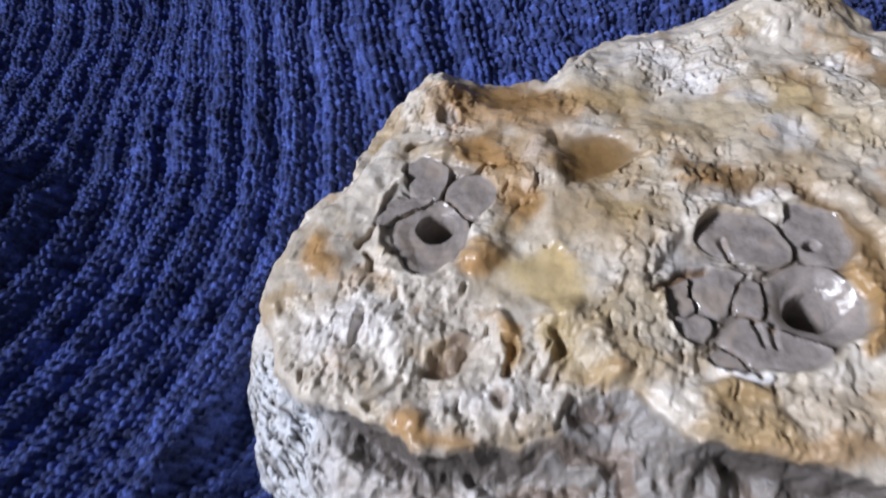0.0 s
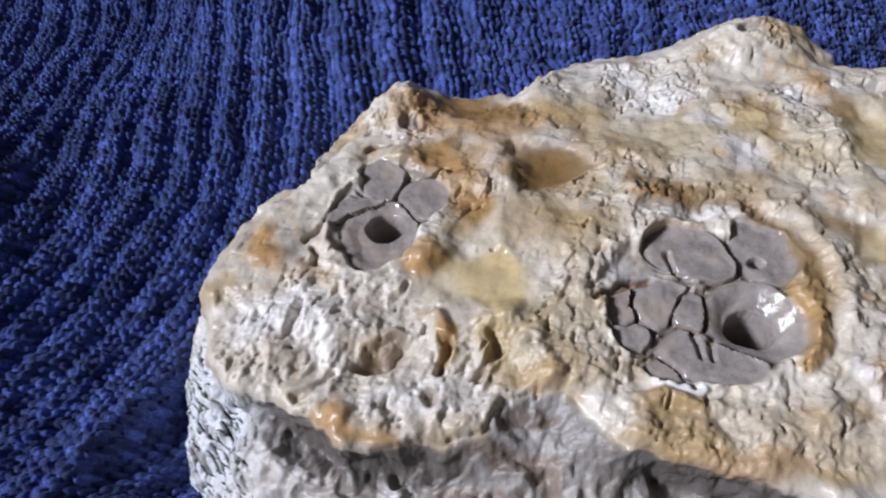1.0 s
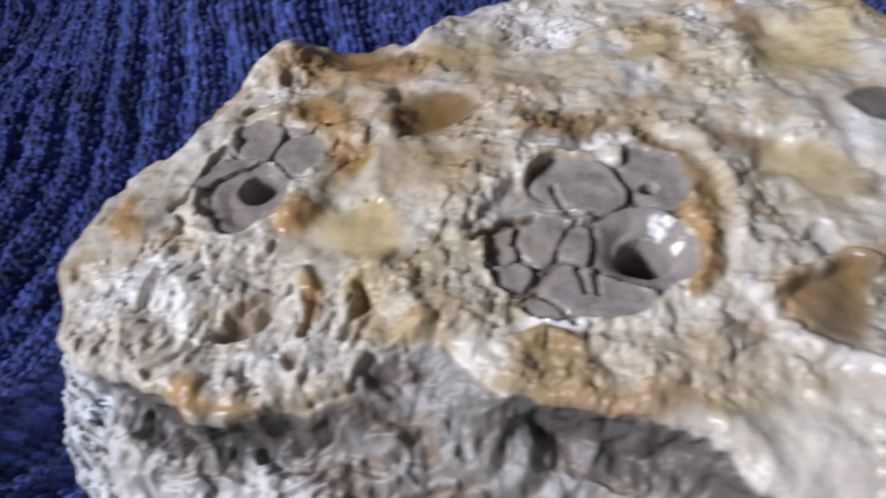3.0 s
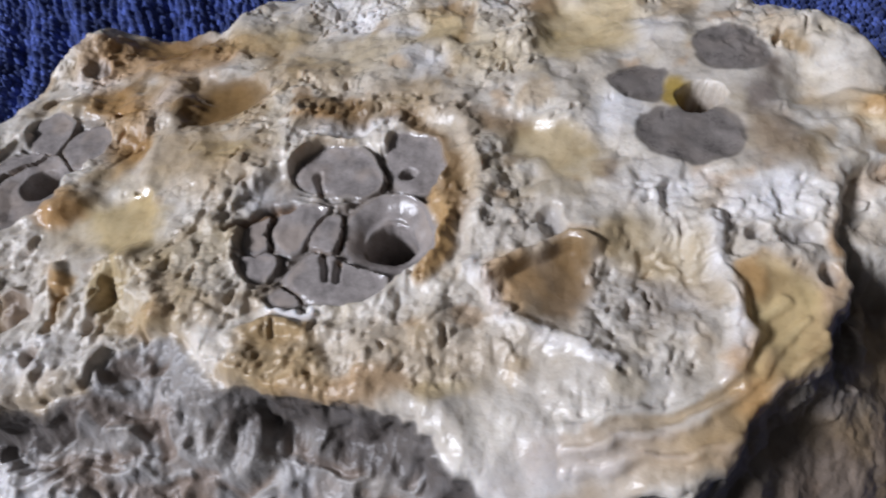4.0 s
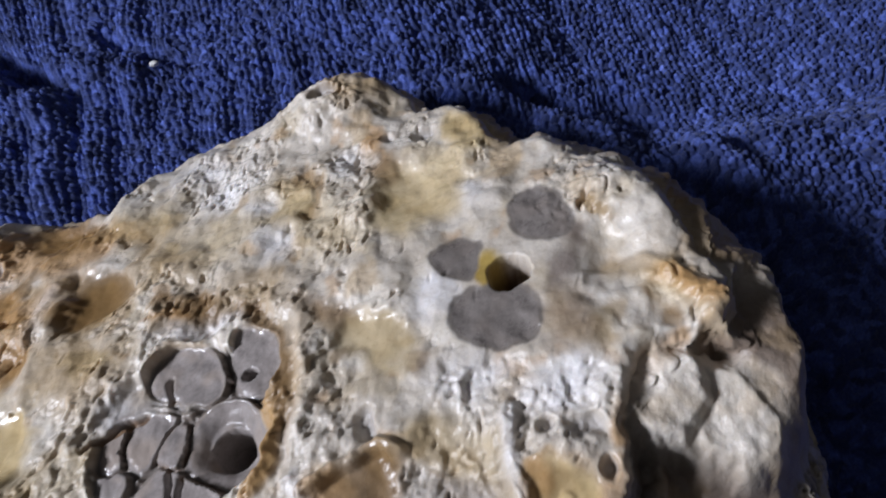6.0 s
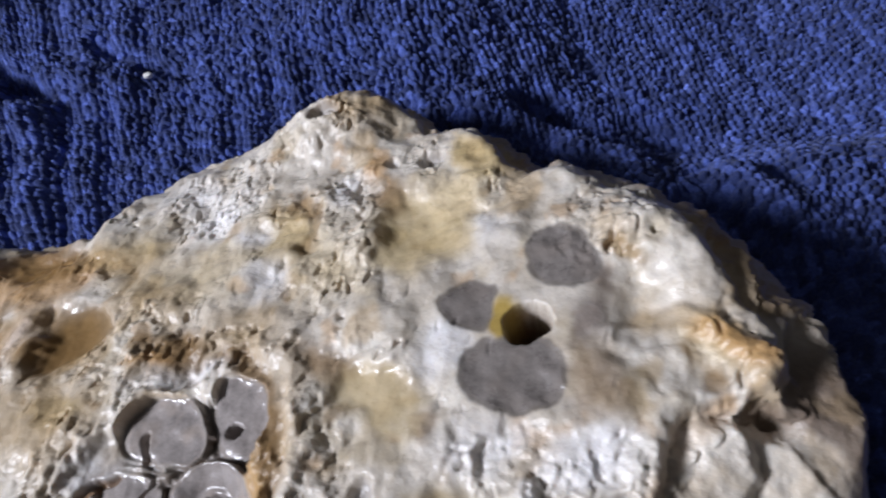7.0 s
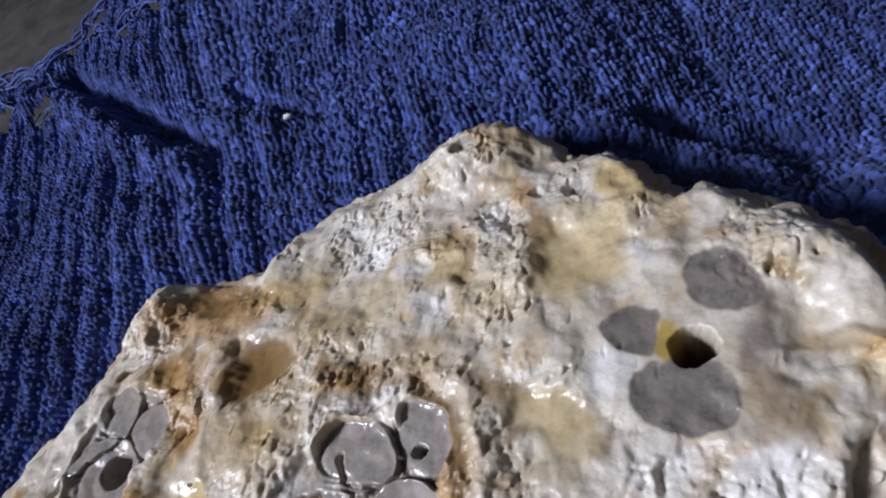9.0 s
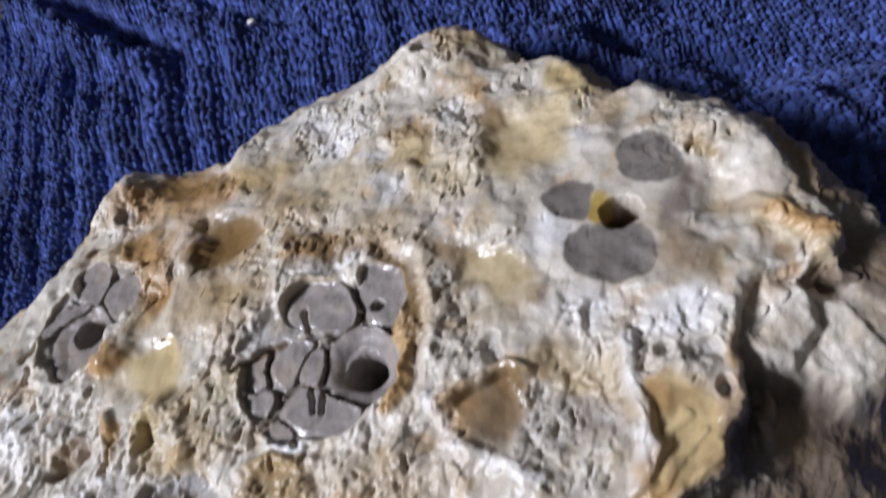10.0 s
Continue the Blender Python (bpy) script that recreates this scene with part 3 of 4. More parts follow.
    r.patch(UMBER, 0.7, (-4.1, 7.1), (1, 8), (7.8, 5.3), (6.8, 0.6), (-0.3, 2.4), soft=1.2), r.patch(ORANGE, 0.7, (-6, 3.4), (-0.4, 4), (3, 2.6), (-1, 1.6), soft=0.8)
    r.patch(WAX, 0.6, (34.7, 25.6), (40.3, 25.7), (50.3, 19), (52, 12.6), (46.8, 8.6), (40, 7), (34.6, 11.3), (35.7, 17.1), soft=2.2, deep=0.6, polish=0.1, smooth=0.85)
    r.patch(UMBER, 0.6, (34.4, 27.6), (36.4, 30), (41, 27), (38.6, 22), (35.4, 21), soft=1.4), r.patch(ORANGE, 0.6, (33.6, 40.4), (38, 38), (37.1, 29.5), (35, 32), soft=1.2)
    r.patch(WAX, 0.7, (50, 39), (54.5, 34.7), (57.6, 28), (55.6, 22.6), (51, 26), (49, 33), soft=1.8)
    r.patch(OLIVE, 0.55, (29.2, -5.3), (37.9, -7), (40.5, -10.7), (40.6, -16.6), (37.4, -17.8), (33.6, -16.6), (31.6, -11.8), (29, -9), soft=1.3, deep=0.5, polish=0.15, smooth=0.7)
    r.patch(UMBER, 0.75, (26.5, -30.5), (28.4, -29), (32.6, -26.6), (36.1, -28.1), (35.3, -32.9), (32.7, -37.6), (28.3, -36.6), soft=2.2, deep=0.4, smooth=0.6), r.patch(ORANGE, 0.45, (24, -31), (27.6, -28.8), (28.8, -33), (27.4, -36.4), (25, -34), soft=1.1)
    r.patch(OLIVE, 0.5, (37.8, -23.4), (49.8, -27.8), (50.4, -31.3), (47.5, -33.3), (42.3, -32), (38, -27.6), soft=1.6)
    r.patch(WAX, 0.6, (53.8, -33.5), (56.2, -32.6), (59.1, -35.1), (60.7, -39.6), (58.5, -45.1), (56, -46.7), (50.6, -46), (51.8, -40.2), soft=1.0, polish=0.15, smooth=0.8)
    r.patch(UMBER, 0.55, (53.6, -33.6), (58, -34.4), (57, -37), (53.4, -38), soft=0.9), r.patch(TAN, 0.5, (56, -44), (59.6, -39), (60.4, -42), (57, -46.4), soft=0.8)
    r.patch(ORANGE, 0.6, (53.6, -33.4), (56.4, -32.4), (55.6, -35.4), (53.6, -38.4), (52.6, -41.6), (52, -38), soft=0.8), r.patch(ORANGE, 0.6, (50, -46), (53, -44.6), (51.6, -50), (48.4, -51), soft=1.0)
    r.patch(ORANGE, 0.6, (75.7, -8.8), (79.9, -10.4), (82.1, -16), (81.5, -18.2), (78.6, -15.4), (75, -11.8), soft=1.2), r.patch(UMBER, 0.5, (74.6, -14.6), (77.6, -15.4), (77.6, -18.4), (74.6, -17), soft=1.0)
    r.patch(UMBER, 0.4, (61.4, -9.9), (64.7, -10.8), (66.6, -13.9), (64, -20), (59.6, -18), soft=1.8), r.patch(PLUM, 0.55, (66.6, 3), (68.6, 1), (65, -5), (62.6, -11), (60.6, -10), (63, -3), soft=1.2, smooth=0.6)
    r.patch(UMBER, 0.4, (70, 6.4), (72, 5.6), (73.4, 0.4), (71.4, 0), soft=1.0)
    # relief: worn, waxy skin, broken into slanting chips where the shell has split
    u, v = r.wx, r.wy
    fu, fv = x + 0.5 * (u - x) + 0.4 * fbm(x, y, 2.4, 2, 167), y + 0.5 * (v - y) + 0.4 * fbm(x, y, 2.4, 2, 169)
    zone = 0.1 + 0.35 * step(0.0, 0.6, fbm(x, y, 12, 3, 31))
    for cx, cy, rx, ry, rot, more in ((-54, -25, 22, 15, 8, 0.5), (-36, -34, 14, 8, 0, 0.35), (4, 38, 13, 12, 25, 0.9), (20, 50, 16, 8, 0, 0.35), (-48, 31, 9, 10, 0, 0.6), (-13, -18, 8, 17, 0, 0.65),
                                      (8, 1, 18, 5, 0, 0.8), (24, -22, 8, 20, 0, 0.45), (41, -36, 14, 10, 0, 0.6), (8, -38, 24, 7, -4, 0.45), (-24, -27, 10, 8, 0, 0.55), (61, -27, 12, 6, 20, 0.5),
                                      (30, 28, 8, 10, 0, 0.55), (44, 33, 5, 5, 0, 0.6), (70, 13, 8, 9, 30, 0.4), (-8, 8, 14, 8, 0, 0.5), (-36, 6, 10, 9, 0, 0.4), (27, 12, 14, 8, 0, 0.3), (48, -22, 9, 6, 0, 0.4)):
        zone = zone + more * (1 - step(0.55, 1.1, r.rho(cx, cy, rx, ry, rot, 2.5)))
    ro = r.rough * np.clip(zone, 0.03, 1.0)
    r.z += (0.5 + 0.5 * r.rough) * (1.5 * fbm(u, v, 14, 2, 33) + 0.45 * fbm(x, y, 5.5, 2, 35) + 0.14 * fbm(x, y, 2.2, 1, 37)) + 0.03 * fbm(x, y, 1.1, 1, 38)
    lump = np.zeros(x.shape)
    for size, seed, lean, level in ((9.0, 171, 0.08, 0.03), (4.4, 173, 0.13, 0.04)):
        f1, f2, who, ox, oy = cells(fu, fv, size, seed)
        lump += size * (lean * (np.cos(6.28 * who) * ox + np.sin(6.28 * who) * oy) + level * ((who * 9.7) % 1 - 0.5))
    for k in (1, 2, 3):
        lump = (2 * lump + np.roll(lump, k, 0) + np.roll(lump, -k, 0) + np.roll(lump, k, 1) + np.roll(lump, -k, 1)) / 6
    r.z += (0.1 + 0.9 * r.rough) * (0.5 + 0.3 * step(0.1, 0.5, ro)) * lump
    shards = step(0.22, 0.6, ro + 0.22 * fbm(x, y, 5, 3, 45) * r.rough)
    flake = np.zeros(x.shape)
    for size, seed, turn, long, lean, level in ((5.2, 51, 0.8, 1.6, 0.1, 0.05), (2.3, 55, 1.3, 1.7, 0.19, 0.1), (1.1, 59, 0.6, 1.6, 0.24, 0.2)):
        a, b = (fu * math.cos(turn) + fv * math.sin(turn)) / long, -fu * math.sin(turn) + fv * math.cos(turn)
        f1, f2, who, ox, oy = cells(a, b, size, seed)
        ang, level_of, on = 4.2 * (who - 0.5) - 1.57, (who * 9.7) % 1 - 0.5, (who * 5.3) % 1 > 0.25
        flake += size * on * (lean * (np.cos(ang) * ox + np.sin(ang) * oy) + level * level_of)
    flake = (4 * flake + np.roll(flake, 1, 0) + np.roll(flake, -1, 0) + np.roll(flake, 1, 1) + np.roll(flake, -1, 1)) / 8
    flake = flake + 0.15 * fbm(x, y, 1.1, 2, 39)
    r.z += flake * (0.22 * r.rough + 0.78 * shards)
    # slanting pits and gouges, thick in the broken parts and rare in the skin
    for size, seed, turn, long, deep, share in ((3.4, 161, 1.05, 3.6, 1.0, 0.9), (1.9, 163, 1.3, 3.4, 0.9, 0.77), (1.1, 65, 0.8, 2.6, 0.6, 0.72)):
        a, b = (fu * math.cos(turn) + fv * math.sin(turn)) / long, -fu * math.sin(turn) + fv * math.cos(turn)
        g1, g2, gwho, ox, oy = cells(a, b, size, seed)
        m = (1 - step(0.1, 0.32, g1 + 0.4 * (gwho - share))) * (gwho > share + 0.16 * (1 - shards)) * step(0.1, 0.3, r.rough) * (0.35 + 0.65 * shards)
        r.z -= deep * m
        r.tint(BROWN, 0.35 * m * (edge > 0))
    r.polish += 0.06 * (1 - shards) - 0.12 * shards
    r.polish += 0.12 * (1 - ro)
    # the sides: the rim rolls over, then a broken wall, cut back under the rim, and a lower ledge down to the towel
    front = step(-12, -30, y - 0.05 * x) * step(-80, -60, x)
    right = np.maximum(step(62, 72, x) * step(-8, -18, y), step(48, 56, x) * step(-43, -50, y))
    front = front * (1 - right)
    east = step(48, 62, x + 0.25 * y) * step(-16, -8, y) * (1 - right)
    roll = 3.4 - 1.9 * front
    t = np.clip(1 - top / roll, 0, 1)
    rolled = r.z - roll * 0.9 * (1 - np.sqrt(np.clip(1 - t * t, 0, 1)))
    out = np.maximum(0, -top)
    f = np.clip(foot / np.maximum(foot + out, 1e-6), 0, 1)
    strata = ridged(0.45 * x + 0.2 * y + 2 * fbm(x, y, 8, 2, 77), 1.2 * y - 0.2 * x + 4 * fbm(x, y, 12, 3, 75), 7, 2, 71)
    jag = ((1.0 + 1.2 * front) * (strata - 0.6) + 1.0 * fbm(x, y, 7, 4, 73) + 0.7 * flake + 0.25 * front * fbm(x, y, 2.2, 2, 79)) * (1 - 0.45 * right) * (1 - 0.75 * east)
    notch = 1 - step(0.6, 1.3, r.rho(-20, -37, 15, 10))
    west = step(-58, -66, x - 0.3 * (y + 20)) * step(6, -8, y)
    drop = 1.5 + 6.5 * front * (1 - 0.65 * notch) + 11 * right + 6 * east + 8 * west
    ledge = (face(x, y) - drop) * (1 - (1 - f) ** (2.8 - 0.8 * front - 0.6 * right - 1.0 * west)) + jag * step(0, 0.25, f)
    bulge = lambda cx, cy, rx, ry, high: high * (1 - step(0, 1, r.rho(cx, cy, rx, ry, 0, 1.5)))  # noqa: E731
    ledge += bulge(70, -30, 7, 6, 3) + 2.2 * (1 - step(0.3, 1.3, along(u, v, (69.5, -32), (69, -37), (66.6, -43))))
    for cx, cy, rx, ry, rot, low in ((71.5, -26.5, 9, 7.5, -20, 2.2), (80.5, -31, 8, 10, 15, 4.5), (88, -17, 7.5, 19, 0, 5.0)):
        m = 1 - step(0.5, 1.15, r.rho(cx, cy, rx, ry, rot, 1.2))
        ledge = np.maximum(ledge, ledge * (1 - m) + (face(x, y) - low - 0.35 * out + 0.25 * flake + 0.7 * fbm(x, y, 7, 3, 89)) * m)
    ledge += step(0, 0.2, f) * front * (2.2 * (1 - step(1.5, 4, along(u, v, (-70, -40), (-46, -49), (-20, -50), (-8, -47)))))
    width = 1.2 + 2.0 * front + 1.5 * right + 2.0 * notch + 7.0 * east
    wall = step(0, 1, out / width)
    r.z = np.where(top > 0, rolled, (rolled - 0.2) * (1 - wall) + np.minimum(ledge, rolled) * wall)
    crust = step(0.4, 2.0, out) * np.clip(step(-60, -70, x) * step(-14, -26, y) + step(-40, -60, x) * step(-50, -54, y), 0, 1)
    f1, f2, who, ox, oy = cells((0.7 * fu - 0.7 * fv) / 3.6, 0.7 * fu + 0.7 * fv, 1.15, 81)
    gap = (1 - step(0.04, 0.2, f2 - f1)) * step(0.2, 0.5, lattice(np.floor(u / 3).astype(np.int64), np.floor(v / 3).astype(np.int64), 83) + 0.3 * (who - 0.5))
    shard = np.cos(6.28 * who) * ox + np.sin(6.28 * who) * oy
    r.z += crust * (1.0 * shard + 1.2 * (who - 0.5) - 1.8 * gap + 0.25 * fbm(u, v, 1.2, 2, 85)) * step(0, 3, foot)
    rind = step(8, 4, foot + 1.5 * fbm(x, y, 5, 3, 87)) * step(80, 87, x) * step(12, 0, y)
    r.z += rind * (1.2 * shard + 1.4 * (who - 0.5) - 1.2 * gap) * step(0, 3, foot)
    r.polish *= 1 - 0.7 * step(0.2, 1.5, out)
    r.z = np.where(foot > 0, np.maximum(r.z, -2), -2)
    # wall relief that follows the height, and the undercut
    gy, gx = np.gradient(edge)
    norm = np.maximum(np.hypot(gx, gy), 1e-6)
    gx, gy = gx / norm * (1 - front), gy / norm * (1 - front) + front
    steep = step(0, 0.8, out) * (1 - step(width, width + 2.5, out)) * (1 - notch)
    push = steep * (1 - 0.5 * front) * (1.1 * fbm(x - y, 1.3 * r.z + 0.2 * y, 4.5, 4, 141) + 0.6 * (ridged(0.6 * x, 1.6 * r.z, 3, 3, 143) - 0.5))
    push += 1.3 * front * (1 - notch) * np.sin(np.pi * np.clip(out / (width + 1.5), 0, 1)) * step(-0.3, 0.4, 0.35 + fbm(x, 0.3 * y, 14, 2, 145))
    r.sx, r.sy = gx * push, gy * push
    # side colours: grey broken shell in front, brown right and east flanks with their shade painted in, white crust at
    # the left foot
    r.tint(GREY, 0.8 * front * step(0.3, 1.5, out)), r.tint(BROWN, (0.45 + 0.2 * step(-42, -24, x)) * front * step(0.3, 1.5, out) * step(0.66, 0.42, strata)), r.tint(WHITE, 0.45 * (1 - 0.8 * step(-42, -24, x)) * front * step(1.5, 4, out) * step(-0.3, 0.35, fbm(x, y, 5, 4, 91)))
    # dark grey layer under the rim, the undercut's shade painted in with it
    shaded_layer = front * step(0.2, 0.7, out) * (1 - step(3.2, 6.0, out + 1.2 * fbm(x, y, 6, 3, 95))) * step(-72, -60, x)
    r.tint(SLATE, 0.92 * shaded_layer * (1 - 0.6 * notch))
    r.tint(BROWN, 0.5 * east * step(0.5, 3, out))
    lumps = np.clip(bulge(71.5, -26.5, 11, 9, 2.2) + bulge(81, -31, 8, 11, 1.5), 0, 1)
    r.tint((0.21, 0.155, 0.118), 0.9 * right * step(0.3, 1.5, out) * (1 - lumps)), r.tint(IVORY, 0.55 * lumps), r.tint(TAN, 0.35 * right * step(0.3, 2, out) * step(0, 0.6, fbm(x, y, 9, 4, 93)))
    r.tint(CREAM, 0.75 * rind), r.tint(SLATE, 0.6 * rind * gap)
    r.tint(CRUST, 0.9 * crust), r.tint(GREY, 0.6 * crust * (who < 0.25)), r.tint(SLATE, 0.9 * crust * gap)
    r.tint(WHITE, 0.6 * step(-3, -8, y + 58 - 0.2 * np.abs(x - 30)) * front)
    chambers(r)
    # holes, slots and pits of the top
    for cx, cy, rx, ry, deep in ((26, 51, 4, 2.6, 2.4), (45, 33, 3, 2.4, 2.2), (29, 32.3, 1.3, 1.1, 2.5), (26.5, 33, 0.9, 0.9, 2), (62.3, -35.2, 1.8, 2, 2.5),
                                 (-45, 27, 2.2, 2.6, 1.6), (61, -29.5, 3, 2, 1.6), (55.9, -28.8, 2, 1.6, 1.6), (32, -23.5, 2.2, 3, 1.6), (38, 34.5, 1.5, 1.5, 1.5)):
        m = r.dent(cx, cy, rx, ry, deep, edge=0.6)
        r.tint(GREY, 0.6 * m)
    r.dent(-28.1, -8.3, 0.5, 0.5, 1.2, edge=0.5)
    for points in (((-43.8, 7.6), (-37.9, 12.2)), ((-52.7, 18.7), (-48, 19.7)), ((-59, -7), (-57, -10.7)), ((-60.5, -5.5), (-56.2, -0.8))):
        r.line(1.5, 0.8, *points, colour=BROWN, wobble=1.0)
    # grey plates: each its own level and hollow, with dark clefts where two meet
    depth = []
    for outline, kind in CELLS:
        cx, cy, a, reach = smooth_outline(outline, 1.0 if kind == 1 else 1.1)
        wobble = (0.5, 0.4, 0.3)[kind]
        px, py = x + wobble * (u - x) - cx, y + wobble * (v - y) - cy
        depth.append(np.interp(np.arctan2(py, px), a, reach, period=2 * np.pi) - np.hypot(px, py))
    depth = np.array(depth)
    order = np.sort(depth, 0)
    best, second = order[-1], order[-2]
    r.owner = np.where((best > 0.5) & (best - second > 0.5), np.argmax(depth, 0), -1)
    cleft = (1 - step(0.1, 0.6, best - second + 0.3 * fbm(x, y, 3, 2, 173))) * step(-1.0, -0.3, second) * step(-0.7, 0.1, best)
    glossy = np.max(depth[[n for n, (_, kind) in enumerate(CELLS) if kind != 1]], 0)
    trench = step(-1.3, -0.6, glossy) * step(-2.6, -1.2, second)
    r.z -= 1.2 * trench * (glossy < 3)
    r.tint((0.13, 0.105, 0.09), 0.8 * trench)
    r.polish *= 1 - 0.6 * trench
    weight, total = 0.0, 0.0
    for n, (outline, kind) in enumerate(CELLS):
        d = depth[n]
        cx, cy = np.array(outline).mean(0)
        if kind == 1:
            r.z = r.z - 0.12 * step(-0.3, 0.5, d)
            continue
        low = (1.9 if cx > -20 else 1.1) + 0.35 * math.sin(5.3 * n)
        tilt = 0.07 * math.sin(3.1 * n) * (x - cx) + 0.07 * math.cos(1.7 * n) * (y - cy)
        plate = face(x, y) - low + tilt + np.clip(0.12 * (x - cx) + 0.06 * (y - cy), -0.5, 0.8) * (1 - np.clip(d / 1.8, 0, 1)) ** 2 + 0.25 * fbm(x, y, 4, 3, 171)
        if kind == 2:
            plate -= (2.0 if cx > -20 else 0.9) * np.clip(d / 3.0, 0, 1) ** 1.5
        w = np.exp(np.clip(5 * d, -40, 30))
        weight, total = weight + w * plate, total + w
    m = step(-0.35, 0.15, glossy)
    r.z = r.z * (1 - m) + weight / np.maximum(total, 1e-30) * m
    dull = np.max(depth[[n for n, (_, kind) in enumerate(CELLS) if kind == 1]], 0)
    soft = step(-0.2, 0.4, glossy)
    r.tint((0.315, 0.28, 0.262), soft), r.tint((0.205, 0.18, 0.163), 0.95 * step(-0.5, 0.2, dull + 0.3 * fbm(x, y, 2.2, 2, 179)))
    r.polish = r.polish * (1 - soft) + soft
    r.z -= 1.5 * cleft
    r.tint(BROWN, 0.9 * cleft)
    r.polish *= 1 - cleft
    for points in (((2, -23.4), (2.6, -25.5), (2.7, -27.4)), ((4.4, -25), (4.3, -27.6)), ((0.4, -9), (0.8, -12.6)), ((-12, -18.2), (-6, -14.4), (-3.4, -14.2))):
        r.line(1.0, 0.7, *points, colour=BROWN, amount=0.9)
    # deep holes; the brown inside paints in the dark of their depth
    for cx, cy, rx, ry, deep in ((-46.8, -2.3, 3.6, 3.4, 15), (10.7, -21.9, 3.7, 3.3, 17), (55.9, -4.7, 3.1, 3.2, 17), (13.6, -10.8, 1.3, 1.1, 5)):
        m = r.dent(cx, cy, rx, ry, deep, edge=0.25, wobble=0.6 if cx > 50 else 0.3)
        r.tint(BROWN, 0.9 * step(0.08, 0.5, m))
        r.polish *= 1 - 0.6 * m
    r.stain(GOLD, 0.75, 53.0, -2.6, 1.6, 3.2, -10, edge=0.8)
    return top


def chambers(r):
    """The two bowls that hold the cells: grey, glossy, with thin raised walls and dark clefts."""
    for cx, cy, rx, ry, rot, low in ((4.4, -17.6, 14.6, 13.6, -12, 1.6), (-47, 1.2, 9.6, 13.6, -14, 1.2)):
        m = 1 - step(0.84, 1.0, r.rho(cx, cy, rx, ry, rot, 1.7))
        rise = 0.25 * fbm(r.x, r.y, 3.2, 3, 151)
        r.z = r.z * (1 - m) + (face(r.x, r.y) - low + rise) * m
        r.tint(GREY, 0.5 * m), r.tint(PLUM, 0.5 * m * step(0, 0.5, fbm(r.x, r.y, 5, 3, 153)))
        r.polish = r.polish * (1 - m) + 0.45 * m
        rim = np.exp(-((r.rho(cx, cy, rx, ry, rot, 1.7) - 1.05) / 0.09) ** 2)
        r.z += 0.6 * rim * (0.4 + 0.9 * ridged(r.wx, r.wy, 3.5, 2, 155))
    m = r.line(-0.8, 1.8, (16.6, -15.5), (18.8, -21.6), (18, -26.6), (15.4, -29.6), wobble=0.4)
    r.tint(TAN, 0.9 * m), r.tint(ORANGE, 0.5 * m)
    # the polished lip below the large chamber, its glint painted in as white
    m = r.line(0, 1.3, (-4.5, -32.2), (-1.5, -32.6), (1.5, -33), wobble=1.3) * step(-0.5, 0.2, 0.2 + fbm(r.x, r.y, 2.2, 2, 159))
    r.z = r.z * (1 - m) + (face(r.x, r.y) + 0.4 * m + 0.2 * fbm(r.x, r.y, 2.5, 2, 157)) * m
    r.tint(WHITE, m)
    r.polish += 0.8 * m


